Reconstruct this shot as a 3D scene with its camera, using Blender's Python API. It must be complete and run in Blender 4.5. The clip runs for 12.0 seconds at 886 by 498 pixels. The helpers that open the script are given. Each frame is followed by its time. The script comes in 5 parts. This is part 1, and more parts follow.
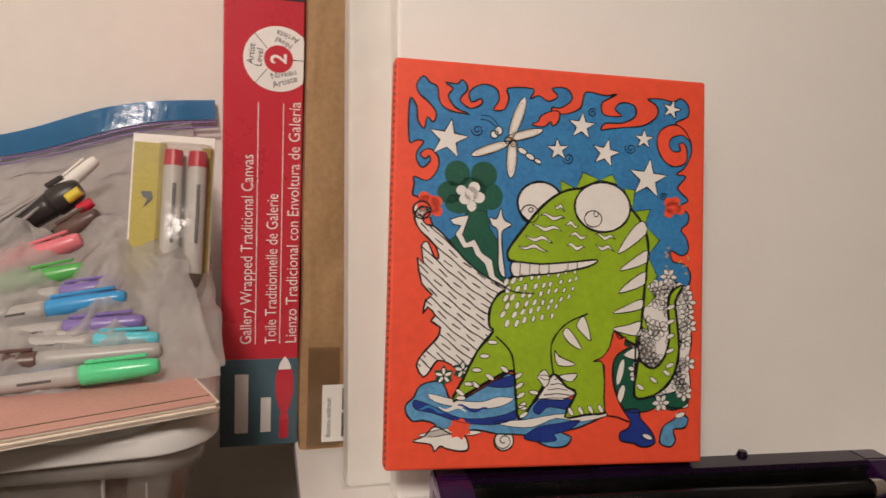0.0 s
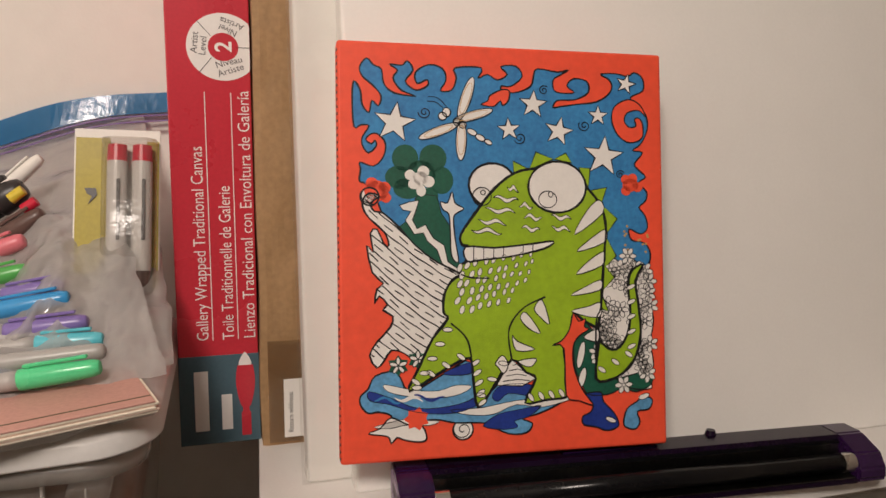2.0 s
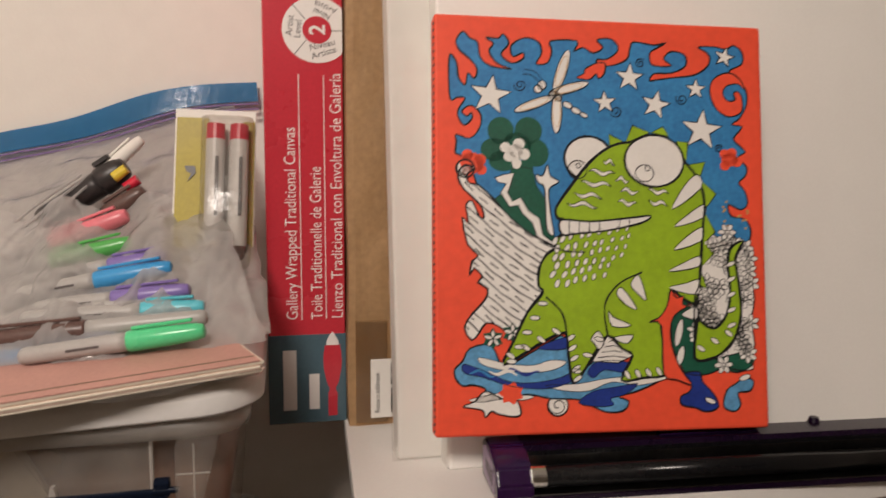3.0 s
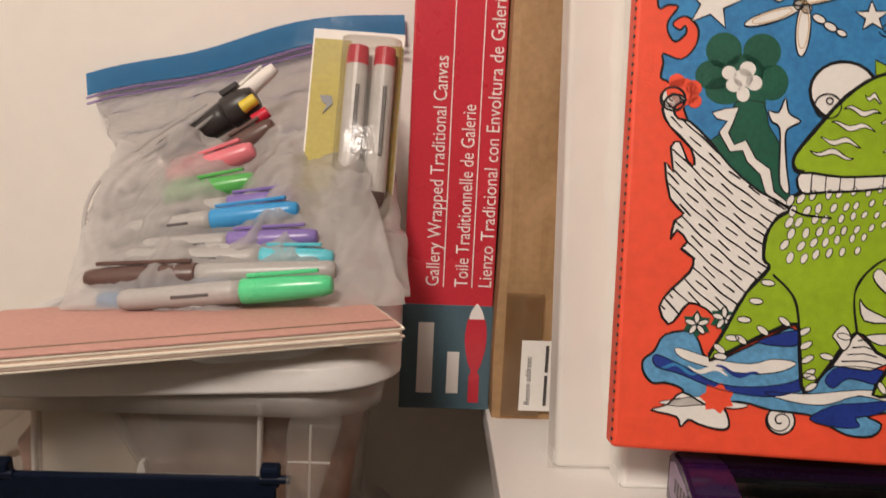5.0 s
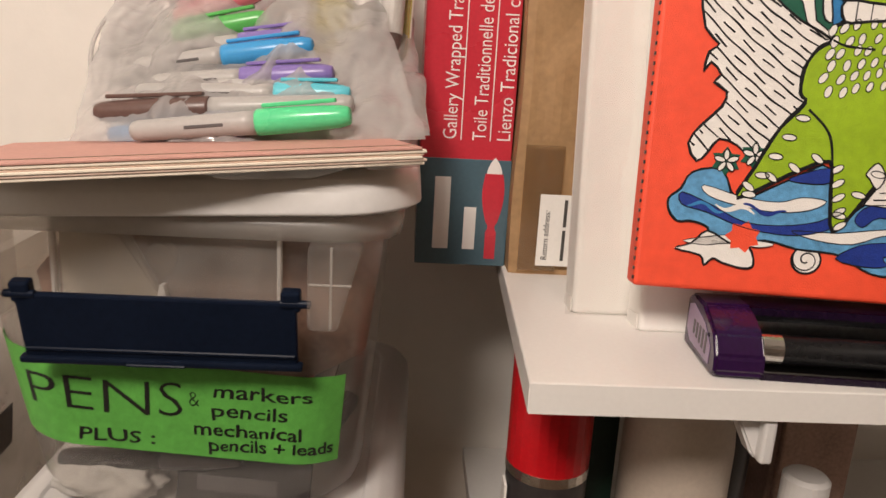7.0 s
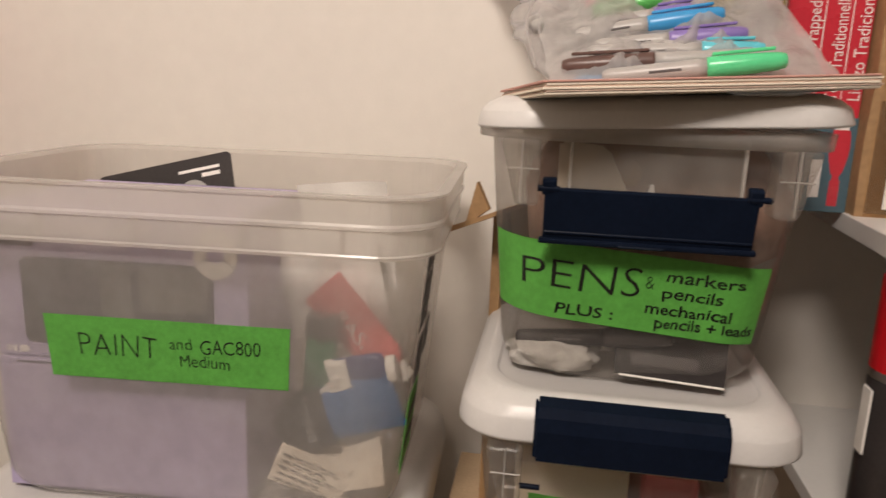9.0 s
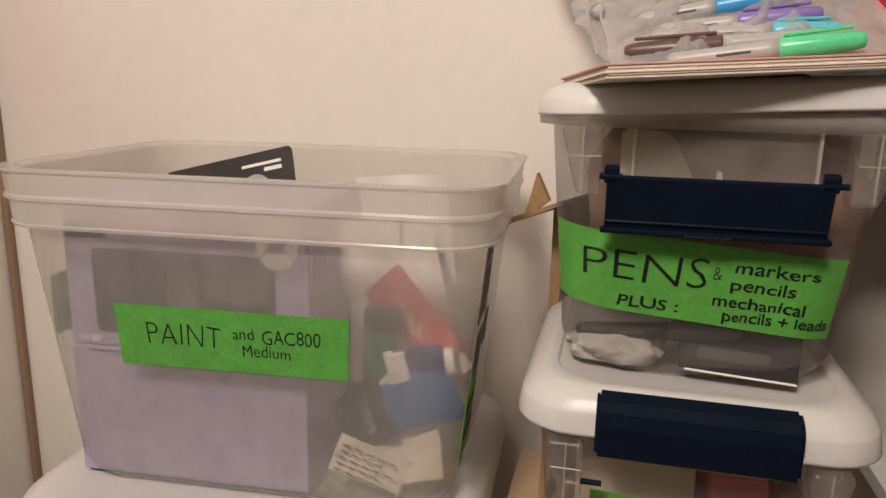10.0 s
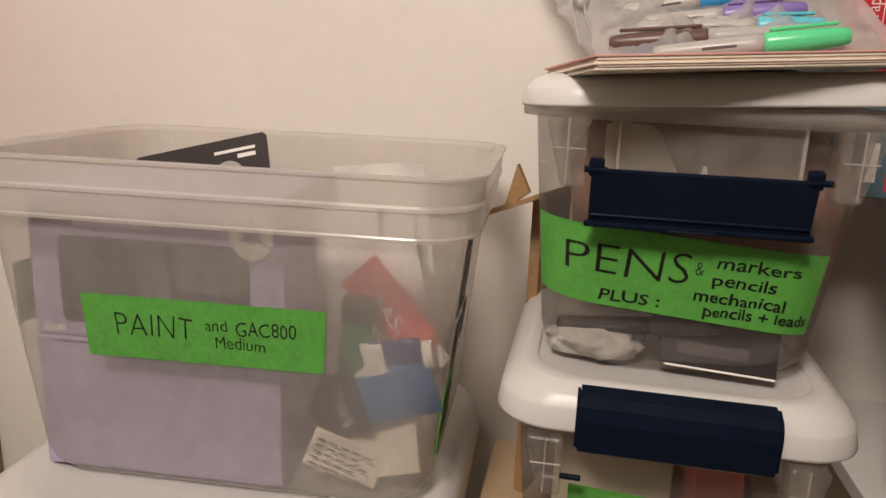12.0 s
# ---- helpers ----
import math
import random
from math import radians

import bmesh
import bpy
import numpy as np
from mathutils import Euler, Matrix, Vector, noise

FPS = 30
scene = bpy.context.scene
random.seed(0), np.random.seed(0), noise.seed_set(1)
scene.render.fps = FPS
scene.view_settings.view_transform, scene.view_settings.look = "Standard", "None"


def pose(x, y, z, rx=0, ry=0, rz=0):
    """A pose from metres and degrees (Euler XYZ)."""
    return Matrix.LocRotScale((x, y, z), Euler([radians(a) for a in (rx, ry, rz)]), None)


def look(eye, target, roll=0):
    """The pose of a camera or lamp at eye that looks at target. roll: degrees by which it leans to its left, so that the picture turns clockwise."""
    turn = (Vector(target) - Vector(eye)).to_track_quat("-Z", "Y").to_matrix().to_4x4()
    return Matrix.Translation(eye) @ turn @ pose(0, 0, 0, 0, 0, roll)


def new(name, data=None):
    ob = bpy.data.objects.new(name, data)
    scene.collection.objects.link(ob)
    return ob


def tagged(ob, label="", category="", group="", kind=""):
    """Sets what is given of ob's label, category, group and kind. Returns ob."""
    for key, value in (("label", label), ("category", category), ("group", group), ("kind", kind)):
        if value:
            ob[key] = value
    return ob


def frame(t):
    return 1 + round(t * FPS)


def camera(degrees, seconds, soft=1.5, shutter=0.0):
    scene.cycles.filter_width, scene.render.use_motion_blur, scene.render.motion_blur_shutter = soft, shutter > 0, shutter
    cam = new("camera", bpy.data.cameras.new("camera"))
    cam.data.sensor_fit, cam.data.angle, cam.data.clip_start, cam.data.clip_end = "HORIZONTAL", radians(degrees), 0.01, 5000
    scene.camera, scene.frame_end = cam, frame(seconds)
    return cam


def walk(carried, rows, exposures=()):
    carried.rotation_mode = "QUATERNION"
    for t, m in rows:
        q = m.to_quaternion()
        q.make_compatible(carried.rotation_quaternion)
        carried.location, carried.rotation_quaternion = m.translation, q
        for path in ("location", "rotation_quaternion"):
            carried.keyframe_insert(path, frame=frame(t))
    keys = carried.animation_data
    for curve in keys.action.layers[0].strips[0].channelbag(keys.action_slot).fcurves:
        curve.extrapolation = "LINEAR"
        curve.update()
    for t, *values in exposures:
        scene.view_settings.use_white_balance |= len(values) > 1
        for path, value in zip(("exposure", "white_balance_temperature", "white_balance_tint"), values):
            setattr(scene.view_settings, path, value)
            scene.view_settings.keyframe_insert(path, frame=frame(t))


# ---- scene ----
cam = camera(62.0, 12.0, shutter=0.5)
PATH = [
    (0, (-0.0268, 0.1605, 1.403), (0.5361, 2.0663, 1.179), 2.4),
    (0.5, (-0.0014, 0.1679, 1.404), (0.575, 2.0696, 1.177), 1.7),
    (1, (0.0063, 0.1718, 1.399), (0.5961, 2.0684, 1.163), 1.5),
    (1.5, (0.0111, 0.1701, 1.399), (0.5896, 2.0654, 1.129), 0.8),
    (2, (0.0144, 0.1655, 1.401), (0.5874, 2.0647, 1.143), 0.3),
    (2.5, (0.01, 0.1631, 1.397), (0.5445, 2.0751, 1.159), 0.1),
    (3, (-0.0189, 0.1725, 1.36), (0.4138, 2.1139, 1.159), 0.2),
    (3.5, (-0.045, 0.228, 1.337), (0.3449, 2.1808, 1.148), 1.5),
    (3.7, (-0.0539, 0.2495, 1.337), (0.2061, 2.2258, 1.183), 2.3),
    (5.3, (-0.0223, 0.3055, 1.314), (0.084, 2.2815, 1.031), 2.7),
    (5.5, (-0.0159, 0.3076, 1.31), (0.1078, 2.2789, 0.998), 2.7),
    (6, (-0.0136, 0.3163, 1.301), (0.1319, 2.2773, 0.935), 2.8),
    (6.5, (-0.0364, 0.3329, 1.281), (0.0642, 2.2713, 0.797), 4.4),
    (7, (-0.0392, 0.307, 1.276), (0.0588, 2.2418, 0.779), 3.2),
    (7.5, (-0.0926, 0.2614, 1.277), (0.0015, 2.2099, 0.837), 3.8),
    (7.7, (-0.1386, 0.2308, 1.269), (-0.0772, 2.1842, 0.847), 4.0),
    (9.3, (-0.2445, 0.1516, 1.213), (-0.6063, 2.0671, 0.766), 1.6),
    (9.5, (-0.243, 0.1544, 1.213), (-0.6519, 2.0598, 0.765), 1.3),
    (10, (-0.2437, 0.1566, 1.208), (-0.6808, 2.056, 0.757), 1.1),
    (10.5, (-0.2441, 0.1677, 1.207), (-0.6677, 2.0692, 0.757), 1.4),
    (11, (-0.2446, 0.1779, 1.207), (-0.6424, 2.0827, 0.75), 1.4),
    (11.5, (-0.2501, 0.1818, 1.206), (-0.6144, 2.0876, 0.723), 1.6),
    (12, (-0.2546, 0.1653, 1.208), (-0.6082, 2.0745, 0.729), 2.3),
]
EXPOSURES = [(0, -0.06), (3, -0.06), (3.7, 0.08), (5.3, 0.15), (6, 0.22), (7, 0.42), (7.7, 0.38), (9.3, 0.24), (12, 0.22)]
walk(cam, [(t, look(eye, target, roll)) for t, eye, target, roll in PATH], EXPOSURES)

# ---- world, lamps ----
world = bpy.data.worlds.new("world")
scene.world = world
world.use_nodes = True
wb = world.node_tree.nodes["Background"]
wb.inputs["Color"].default_value = (1.0, 0.86, 0.72, 1)
wb.inputs["Strength"].default_value = 0.15


def area_lamp(name, at, aim, size, watts, color):
    d = bpy.data.lights.new(name, "AREA")
    d.shape, d.size, d.energy, d.color = "DISK", size, watts, color
    ob = new(name, d)
    ob.matrix_world = look(at, aim)
    return ob


area_lamp("ceiling_lamp_light", (-0.52, -0.55, 2.36), (-0.05, 0.75, 1.1), 0.45, 30, (1.0, 0.87, 0.775))


# ---- materials ----
def mat(name, color, rough=0.5, metal=0.0, var=0.08, scale=20.0, fine=300.0, bump=0.05, bump_scale=400.0,
        trans=0.0, alpha=1.0, ior=1.45, coat=0.0, sheen=0.0, tint=None, random_tint=0.0, emit=0.0):
    m = bpy.data.materials.new(name)
    m.use_nodes = True
    nt = m.node_tree
    n, l = nt.nodes, nt.links
    b = n["Principled BSDF"]
    tc = n.new("ShaderNodeTexCoord")
    big = n.new("ShaderNodeTexNoise")
    big.inputs["Scale"].default_value = scale
    big.inputs["Detail"].default_value = 5
    small = n.new("ShaderNodeTexNoise")
    small.inputs["Scale"].default_value = fine
    small.inputs["Detail"].default_value = 3
    l.new(tc.outputs["Object"], big.inputs["Vector"])
    l.new(tc.outputs["Object"], small.inputs["Vector"])
    add = n.new("ShaderNodeMath")
    add.operation = "ADD"
    l.new(big.outputs["Fac"], add.inputs[0])
    l.new(small.outputs["Fac"], add.inputs[1])
    ramp = n.new("ShaderNodeMapRange")
    ramp.inputs["From Min"].default_value, ramp.inputs["From Max"].default_value = 0.6, 1.4
    l.new(add.outputs[0], ramp.inputs["Value"])
    mix = n.new("ShaderNodeMix")
    mix.data_type = "RGBA"
    c = Vector(color)
    t = Vector(tint) if tint else c * (1 - 2 * var)
    mix.inputs["A"].default_value = (*t, 1)
    mix.inputs["B"].default_value = (*[min(1, x * (1 + var)) for x in c], 1)
    l.new(ramp.outputs["Result"], mix.inputs["Factor"])
    l.new(mix.outputs["Result"], b.inputs["Base Color"])
    rr = n.new("ShaderNodeMapRange")
    rr.inputs["To Min"].default_value, rr.inputs["To Max"].default_value = max(0.02, rough - 0.08), min(1, rough + 0.08)
    l.new(big.outputs["Fac"], rr.inputs["Value"])
    l.new(rr.outputs["Result"], b.inputs["Roughness"])
    b.inputs["Metallic"].default_value = metal
    b.inputs["IOR"].default_value = ior
    b.inputs["Transmission Weight"].default_value = trans
    b.inputs["Alpha"].default_value = alpha
    b.inputs["Coat Weight"].default_value = coat
    if emit:
        b.inputs["Emission Color"].default_value = (*color, 1)
        b.inputs["Emission Strength"].default_value = emit
    if bump:
        bn = n.new("ShaderNodeTexNoise")
        bn.inputs["Scale"].default_value = bump_scale
        l.new(tc.outputs["Object"], bn.inputs["Vector"])
        bp = n.new("ShaderNodeBump")
        bp.inputs["Strength"].default_value = bump
        bp.inputs["Distance"].default_value = 0.001
        l.new(bn.outputs["Fac"], bp.inputs["Height"])
        l.new(bp.outputs["Normal"], b.inputs["Normal"])
    return m


def clear(name, color, clarity, rough=0.15, film=0.35, bump=0.1, bump_scale=60.0, spec=0.5):
    """Thin cloudy plastic: part lets light straight through, part scatters it."""
    m = bpy.data.materials.new(name)
    m.use_nodes = True
    n, l = m.node_tree.nodes, m.node_tree.links
    n.remove(n["Principled BSDF"])
    out = n["Material Output"]
    tc = n.new("ShaderNodeTexCoord")
    nz = n.new("ShaderNodeTexNoise")
    nz.inputs["Scale"].default_value = bump_scale
    nz.inputs["Detail"].default_value = 4
    l.new(tc.outputs["Object"], nz.inputs["Vector"])
    bp = n.new("ShaderNodeBump")
    bp.inputs["Strength"].default_value = bump
    bp.inputs["Distance"].default_value = 0.004
    l.new(nz.outputs["Fac"], bp.inputs["Height"])
    tr = n.new("ShaderNodeBsdfTransparent")
    tr.inputs["Color"].default_value = (*[0.5 + 0.5 * c for c in color], 1)
    df = n.new("ShaderNodeBsdfDiffuse")
    df.inputs["Color"].default_value = (*color, 1)
    tl = n.new("ShaderNodeBsdfTranslucent")
    tl.inputs["Color"].default_value = (*color, 1)
    half = n.new("ShaderNodeMixShader")
    half.inputs[0].default_value = 0.45
    l.new(df.outputs[0], half.inputs[1])
    l.new(tl.outputs[0], half.inputs[2])
    hz = n.new("ShaderNodeMapRange")
    hz.inputs["From Min"].default_value, hz.inputs["From Max"].default_value = 0.3, 0.7
    hz.inputs["To Min"].default_value, hz.inputs["To Max"].default_value = max(0, 1 - clarity - 0.04), 1 - clarity + 0.04
    l.new(nz.outputs["Fac"], hz.inputs["Value"])
    body = n.new("ShaderNodeMixShader")
    l.new(hz.outputs["Result"], body.inputs[0])
    l.new(tr.outputs[0], body.inputs[1])
    l.new(half.outputs[0], body.inputs[2])
    gl = n.new("ShaderNodeBsdfGlossy")
    gl.inputs["Roughness"].default_value = rough
    l.new(bp.outputs["Normal"], gl.inputs["Normal"])
    fr = n.new("ShaderNodeLayerWeight")
    fr.inputs["Blend"].default_value = 0.5
    l.new(bp.outputs["Normal"], fr.inputs["Normal"])
    pw = n.new("ShaderNodeMath")
    pw.operation = "POWER"
    pw.inputs[1].default_value = 4.0
    l.new(fr.outputs["Facing"], pw.inputs[0])
    ma = n.new("ShaderNodeMath")
    ma.operation = "MULTIPLY_ADD"
    ma.inputs[1].default_value, ma.inputs[2].default_value = spec, 0.045
    l.new(pw.outputs[0], ma.inputs[0])
    top = n.new("ShaderNodeMixShader")
    l.new(ma.outputs[0], top.inputs[0])
    l.new(body.outputs[0], top.inputs[1])
    l.new(gl.outputs[0], top.inputs[2])
    l.new(top.outputs[0], out.inputs["Surface"])
    return m


WALL = mat("wall_paint", (0.80, 0.76, 0.70), 0.6, var=0.02, scale=3, fine=40, bump=0.12, bump_scale=260)
CEIL = mat("ceiling_paint", (0.82, 0.80, 0.76), 0.8, var=0.02)
# floor brown and taupe are kept dark so unseen surfaces bounce less light
FLOOR = mat("unseen_floor_brown", (0.14, 0.09, 0.055), 0.4, var=0.2, scale=6)
TAUPE = mat("unseen_wall_taupe", (0.36, 0.31, 0.26), 0.7, var=0.03)
TRIM = mat("trim_paint", (0.62, 0.52, 0.42), 0.45, var=0.04)
SHELF = mat("white_melamine", (0.76, 0.74, 0.71), 0.35, var=0.02, scale=8, bump=0.03, bump_scale=900)
CANVAS = mat("primed_canvas", (0.86, 0.84, 0.80), 0.65, var=0.015, bump=0.35, bump_scale=1400)
LIDW = mat("white_plastic", (0.62, 0.605, 0.59), 0.32, var=0.02, bump=0.05, bump_scale=500)
NAVY = mat("navy_plastic", (0.006, 0.010, 0.022), 0.34, var=0.15, bump=0.05, bump_scale=800)
NAVY.node_tree.nodes["Principled BSDF"].inputs["Specular IOR Level"].default_value = 0.10
CLEAR = clear("clear_plastic", (0.80, 0.77, 0.73), 0.88, rough=0.2, bump=0.06, bump_scale=30)
RIMP = clear("rim_plastic", (0.86, 0.83, 0.79), 0.50, rough=0.22, bump=0.03, bump_scale=12)
CLEARM = clear("milky_plastic", (0.84, 0.81, 0.77), 0.66, rough=0.25, bump=0.06, bump_scale=25)
ORANGE = mat("orange_red_acrylic", (0.86, 0.085, 0.035), 0.5, var=0.07, scale=14, fine=120, bump=0.4, bump_scale=1300)
KRAFT = mat("kraft_board", (0.38, 0.23, 0.11), 0.7, var=0.14, scale=14, fine=150, bump=0.25, bump_scale=60)
RED = mat("printed_red", (0.56, 0.035, 0.055), 0.28, var=0.06, scale=9, bump=0.04, bump_scale=60, coat=0.3)
SLATE = mat("printed_slate", (0.075, 0.135, 0.17), 0.3, var=0.06, scale=9, coat=0.3)
WHITE = mat("white_ink", (0.82, 0.79, 0.76), 0.45, var=0.02)
PINK = mat("pink_card", (0.57, 0.31, 0.26), 0.7, var=0.08, scale=12, bump=0.1)
CREAM = mat("cream_card", (0.80, 0.72, 0.60), 0.75, var=0.05, scale=30)
GREEN = mat("green_tape", (0.11, 0.40, 0.065), 0.55, var=0.12, scale=40, fine=200, bump=0.3, bump_scale=500)
INK = mat("black_ink", (0.012, 0.011, 0.010), 0.5, var=0.1)
PURPLE = mat("purple_plastic", (0.009, 0.003, 0.014), 0.2, var=0.2, coat=0.1, bump=0.02)
PURPLE.node_tree.nodes["Principled BSDF"].inputs["Specular IOR Level"].default_value = 0.25
BLACK = mat("black_tube", (0.006, 0.006, 0.007), 0.18, var=0.2, bump=0.02)
BLACK.node_tree.nodes["Principled BSDF"].inputs["Specular IOR Level"].default_value = 0.25
ALU = mat("bare_aluminium", (0.75, 0.73, 0.70), 0.25, metal=1.0, var=0.05, bump=0.05)
LILAC = mat("lilac_carton", (0.42, 0.365, 0.54), 0.5, var=0.05, scale=8)


# ---- mesh helpers ----
def part(name, bm, material, parent=None, label="", m=None, smooth=False):
    me = bpy.data.meshes.new(name)
    bmesh.ops.recalc_face_normals(bm, faces=bm.faces[:]) if len(bm.faces) < 20000 else None
    bm.to_mesh(me)
    bm.free()
    if smooth:
        me.polygons.foreach_set("use_smooth", [True] * len(me.polygons))
    me.materials.append(material)
    ob = new(name, me)
    if parent:
        ob.parent = parent
    if m:
        ob.matrix_basis = m
    return tagged(ob, label)


def thing(name, m, label, category, group="", kind=""):
    ob = new(name)
    ob.empty_display_size = 0.03
    ob.matrix_basis = m
    return tagged(ob, label, category, group, kind)


def box(x0, x1, y0, y1, z0, z1, bevel=0.0, seg=2, bm=None):
    own = bm is None
    b = bmesh.new()
    bmesh.ops.create_cube(b, size=1)
    bmesh.ops.scale(b, vec=(x1 - x0, y1 - y0, z1 - z0), verts=b.verts)
    bmesh.ops.translate(b, vec=((x0 + x1) / 2, (y0 + y1) / 2, (z0 + z1) / 2), verts=b.verts)
    if bevel:
        bmesh.ops.bevel(b, geom=b.edges[:], offset=bevel, segments=seg, affect="EDGES", profile=0.5)
    if own:
        return b
    me = bpy.data.meshes.new("tmp")
    b.to_mesh(me)
    b.free()
    bm.from_mesh(me)
    bpy.data.meshes.remove(me)
    return bm


def ring(w, d, r, z, k=6, cx=0.0, cy=0.0):
    """Points of a rounded rectangle, counter-clockwise."""
    pts = []
    r = min(r, w / 2 - 1e-4, d / 2 - 1e-4)
    for sx, sy, a0 in ((1, 1, 0), (-1, 1, 90), (-1, -1, 180), (1, -1, 270)):
        for i in range(k + 1):
            a = radians(a0 + 90 * i / k)
            pts.append((cx + sx * (w / 2 - r) + r * math.cos(a), cy + sy * (d / 2 - r) + r * math.sin(a), z))
    return pts


def loft(rings, cap0=True, cap1=True, bm=None):
    bm = bm or bmesh.new()
    rows = [[bm.verts.new(p) for p in r] for r in rings]
    for a, b in zip(rows, rows[1:]):
        n = len(a)
        for i in range(n):
            bm.faces.new((a[i], a[(i + 1) % n], b[(i + 1) % n], b[i]))
    if cap0:
        bm.faces.new(rows[0][::-1])
    if cap1:
        bm.faces.new(rows[-1])
    return bm


def rod(p, q, r, r2=None, seg=16, bm=None):
    """A round bar from p to q."""
    p, q = Vector(p), Vector(q)
    bm = bm or bmesh.new()
    u = (q - p).normalized()
    s = u.orthogonal().normalized()
    t = u.cross(s)
    r2 = r if r2 is None else r2
    rows = [[tuple(c + (s * math.cos(2 * math.pi * i / seg) + t * math.sin(2 * math.pi * i / seg)) * rr) for i in range(seg)]
            for c, rr in ((p, r), (q, r2))]
    return loft(rows, bm=bm)


def prism(points, y0, y1, axis="y"):
    """A flat outline in x, z pulled from y0 to y1."""
    return loft([[(x, y, z) for x, z in points] for y in (y0, y1)])


def writing(name, text, size, at, parent, material=INK, turn=0.0, wobble=0.0, thin=0.0, length=0.0, align="LEFT", seed=0, bend=None):
    """Words on a face that looks along -y: at is the left end of the base line (x, y, z)."""
    cu = bpy.data.curves.new(name, "FONT")
    cu.body, cu.size, cu.align_x, cu.offset = text, size, align, thin
    cu.resolution_u = 3
    tmp = new("tmp_text", cu)
    me = bpy.data.meshes.new_from_object(tmp)
    bpy.data.objects.remove(tmp)
    bpy.data.curves.remove(cu)
    me.name = name
    stretch = 1.0
    if length:
        xs = [v.co.x for v in me.vertices]
        stretch = length / (max(xs) - min(xs))
    turned = Matrix.Translation(at) @ Matrix.Rotation(radians(-turn), 4, "Y") @ Matrix.Rotation(radians(90), 4, "X") @ Matrix.Diagonal((stretch, 1, 1, 1))
    for v in me.vertices:
        if wobble:
            q = Vector((v.co.x / size * 1.1 + seed * 7, v.co.y / size * 0.9, seed))
            v.co += Vector((noise.noise(q), noise.noise(q + Vector((9, 3, 1))), 0)) * wobble * size
        v.co = turned @ v.co
        if bend:
            v.co = bend(v.co)
    me.materials.append(material)
    ob = new(name, me)
    ob.parent = parent
    return ob


def slab(name, x0, x1, y0, y1, z0, z1, material, label, category):
    ob = part(name, box(x0, x1, y0, y1, z0, z1), material)
    return tagged(ob, label, category, kind="structure")


# ---- the room ----
WY = 1.12
slab("wall_north", -2.0, 2.0, WY, WY + 0.12, 0, 2.45, WALL, "plain warm white painted wall", "wall")
slab("wall_west", -1.30, -1.175, -2.0, WY, 0, 2.45, WALL, "plain warm white side wall", "wall")
# east wall, south wall and floor: unseen, added dark to deepen the shadows
slab("unseen_wall_east", 1.5, 1.62, -2.0, WY, 0, 2.45, TAUPE, "unseen side wall, added in dark taupe to deepen shadows", "wall")
slab("unseen_wall_south", -2.0, 2.0, -2.12, -2.0, 0, 2.45, TAUPE, "unseen rear wall, added in dark taupe to deepen shadows", "wall")
slab("floor", -2.0, 2.0, -2.0, WY, -0.1, 0, FLOOR, "unseen floor, added in dark brown to deepen shadows", "floor")
slab("ceiling", -2.0, 2.0, -2.12, WY + 0.12, 2.45, 2.55, CEIL, "plain white ceiling", "ceiling")

# brown strip put in as the shadow line along the wall corner
CORNER_SHADE = mat("corner_shade_brown", (0.30, 0.20, 0.13), 0.5, var=0.1)
tagged(part("trim", box(-1.175, -1.163, WY - 0.012, WY, 0, 2.4, 0.003), CORNER_SHADE), "narrow brown strip standing in for the corner's shadow line", "trim", kind="structure")

# ---- more materials ----
FRAMEW = mat("frame_paint", (0.30, 0.24, 0.19), 0.5, var=0.08)
YELLOW = mat("yellow_print", (0.72, 0.55, 0.05), 0.4, var=0.06)
GREY = mat("grey_barrel", (0.40, 0.385, 0.37), 0.35, var=0.05)
DARK = mat("dark_plastic", (0.035, 0.030, 0.030), 0.35, var=0.15)
BROWN = mat("brown_plastic", (0.12, 0.07, 0.06), 0.35, var=0.1)
MINT = mat("mint_plastic", (0.10, 0.62, 0.28), 0.25, var=0.05)
LEAF = mat("leaf_green_plastic", (0.10, 0.42, 0.10), 0.3, var=0.05)
SKY = mat("sky_blue_plastic", (0.05, 0.30, 0.62), 0.28, var=0.05)
AQUA = mat("aqua_plastic", (0.12, 0.52, 0.62), 0.28, var=0.05)
VIOLET = mat("violet_plastic", (0.22, 0.16, 0.42), 0.3, var=0.05)
ROSE = mat("rose_plastic", (0.75, 0.20, 0.24), 0.3, var=0.05)
CRIMSON = mat("crimson_plastic", (0.60, 0.02, 0.05), 0.3, var=0.06)
PAPER = mat("white_paper", (0.82, 0.79, 0.74), 0.7, var=0.03, scale=25, bump=0.1, bump_scale=120)
FILM = clear("bag_film", (0.76, 0.74, 0.73), 0.50, rough=0.06, bump=1.0, bump_scale=34, spec=0.8)
WRAP = clear("shrink_wrap", (0.85, 0.84, 0.82), 0.95, rough=0.08, bump=0.25, bump_scale=30, spec=0.4)
ZIPB = clear("blue_zip_strip", (0.04, 0.27, 0.55), 0.25, rough=0.15, bump=0.15, bump_scale=60)
ZIPV = clear("violet_zip_seal", (0.42, 0.30, 0.60), 0.35, rough=0.15, bump=0.15, bump_scale=60)
TAPE = clear("packing_tape", (0.60, 0.47, 0.30), 0.85, rough=0.12, bump=0.2, bump_scale=50)
LAMPLAB = mat("lilac_sticker", (0.33, 0.26, 0.37), 0.4, var=0.06)
PURPLEC = mat("violet_end_cap", (0.024, 0.006, 0.042), 0.14, var=0.15, coat=0.2, bump=0.02)
EDGE = mat("pink_card_edge", (0.72, 0.54, 0.45), 0.75, var=0.1, scale=60)


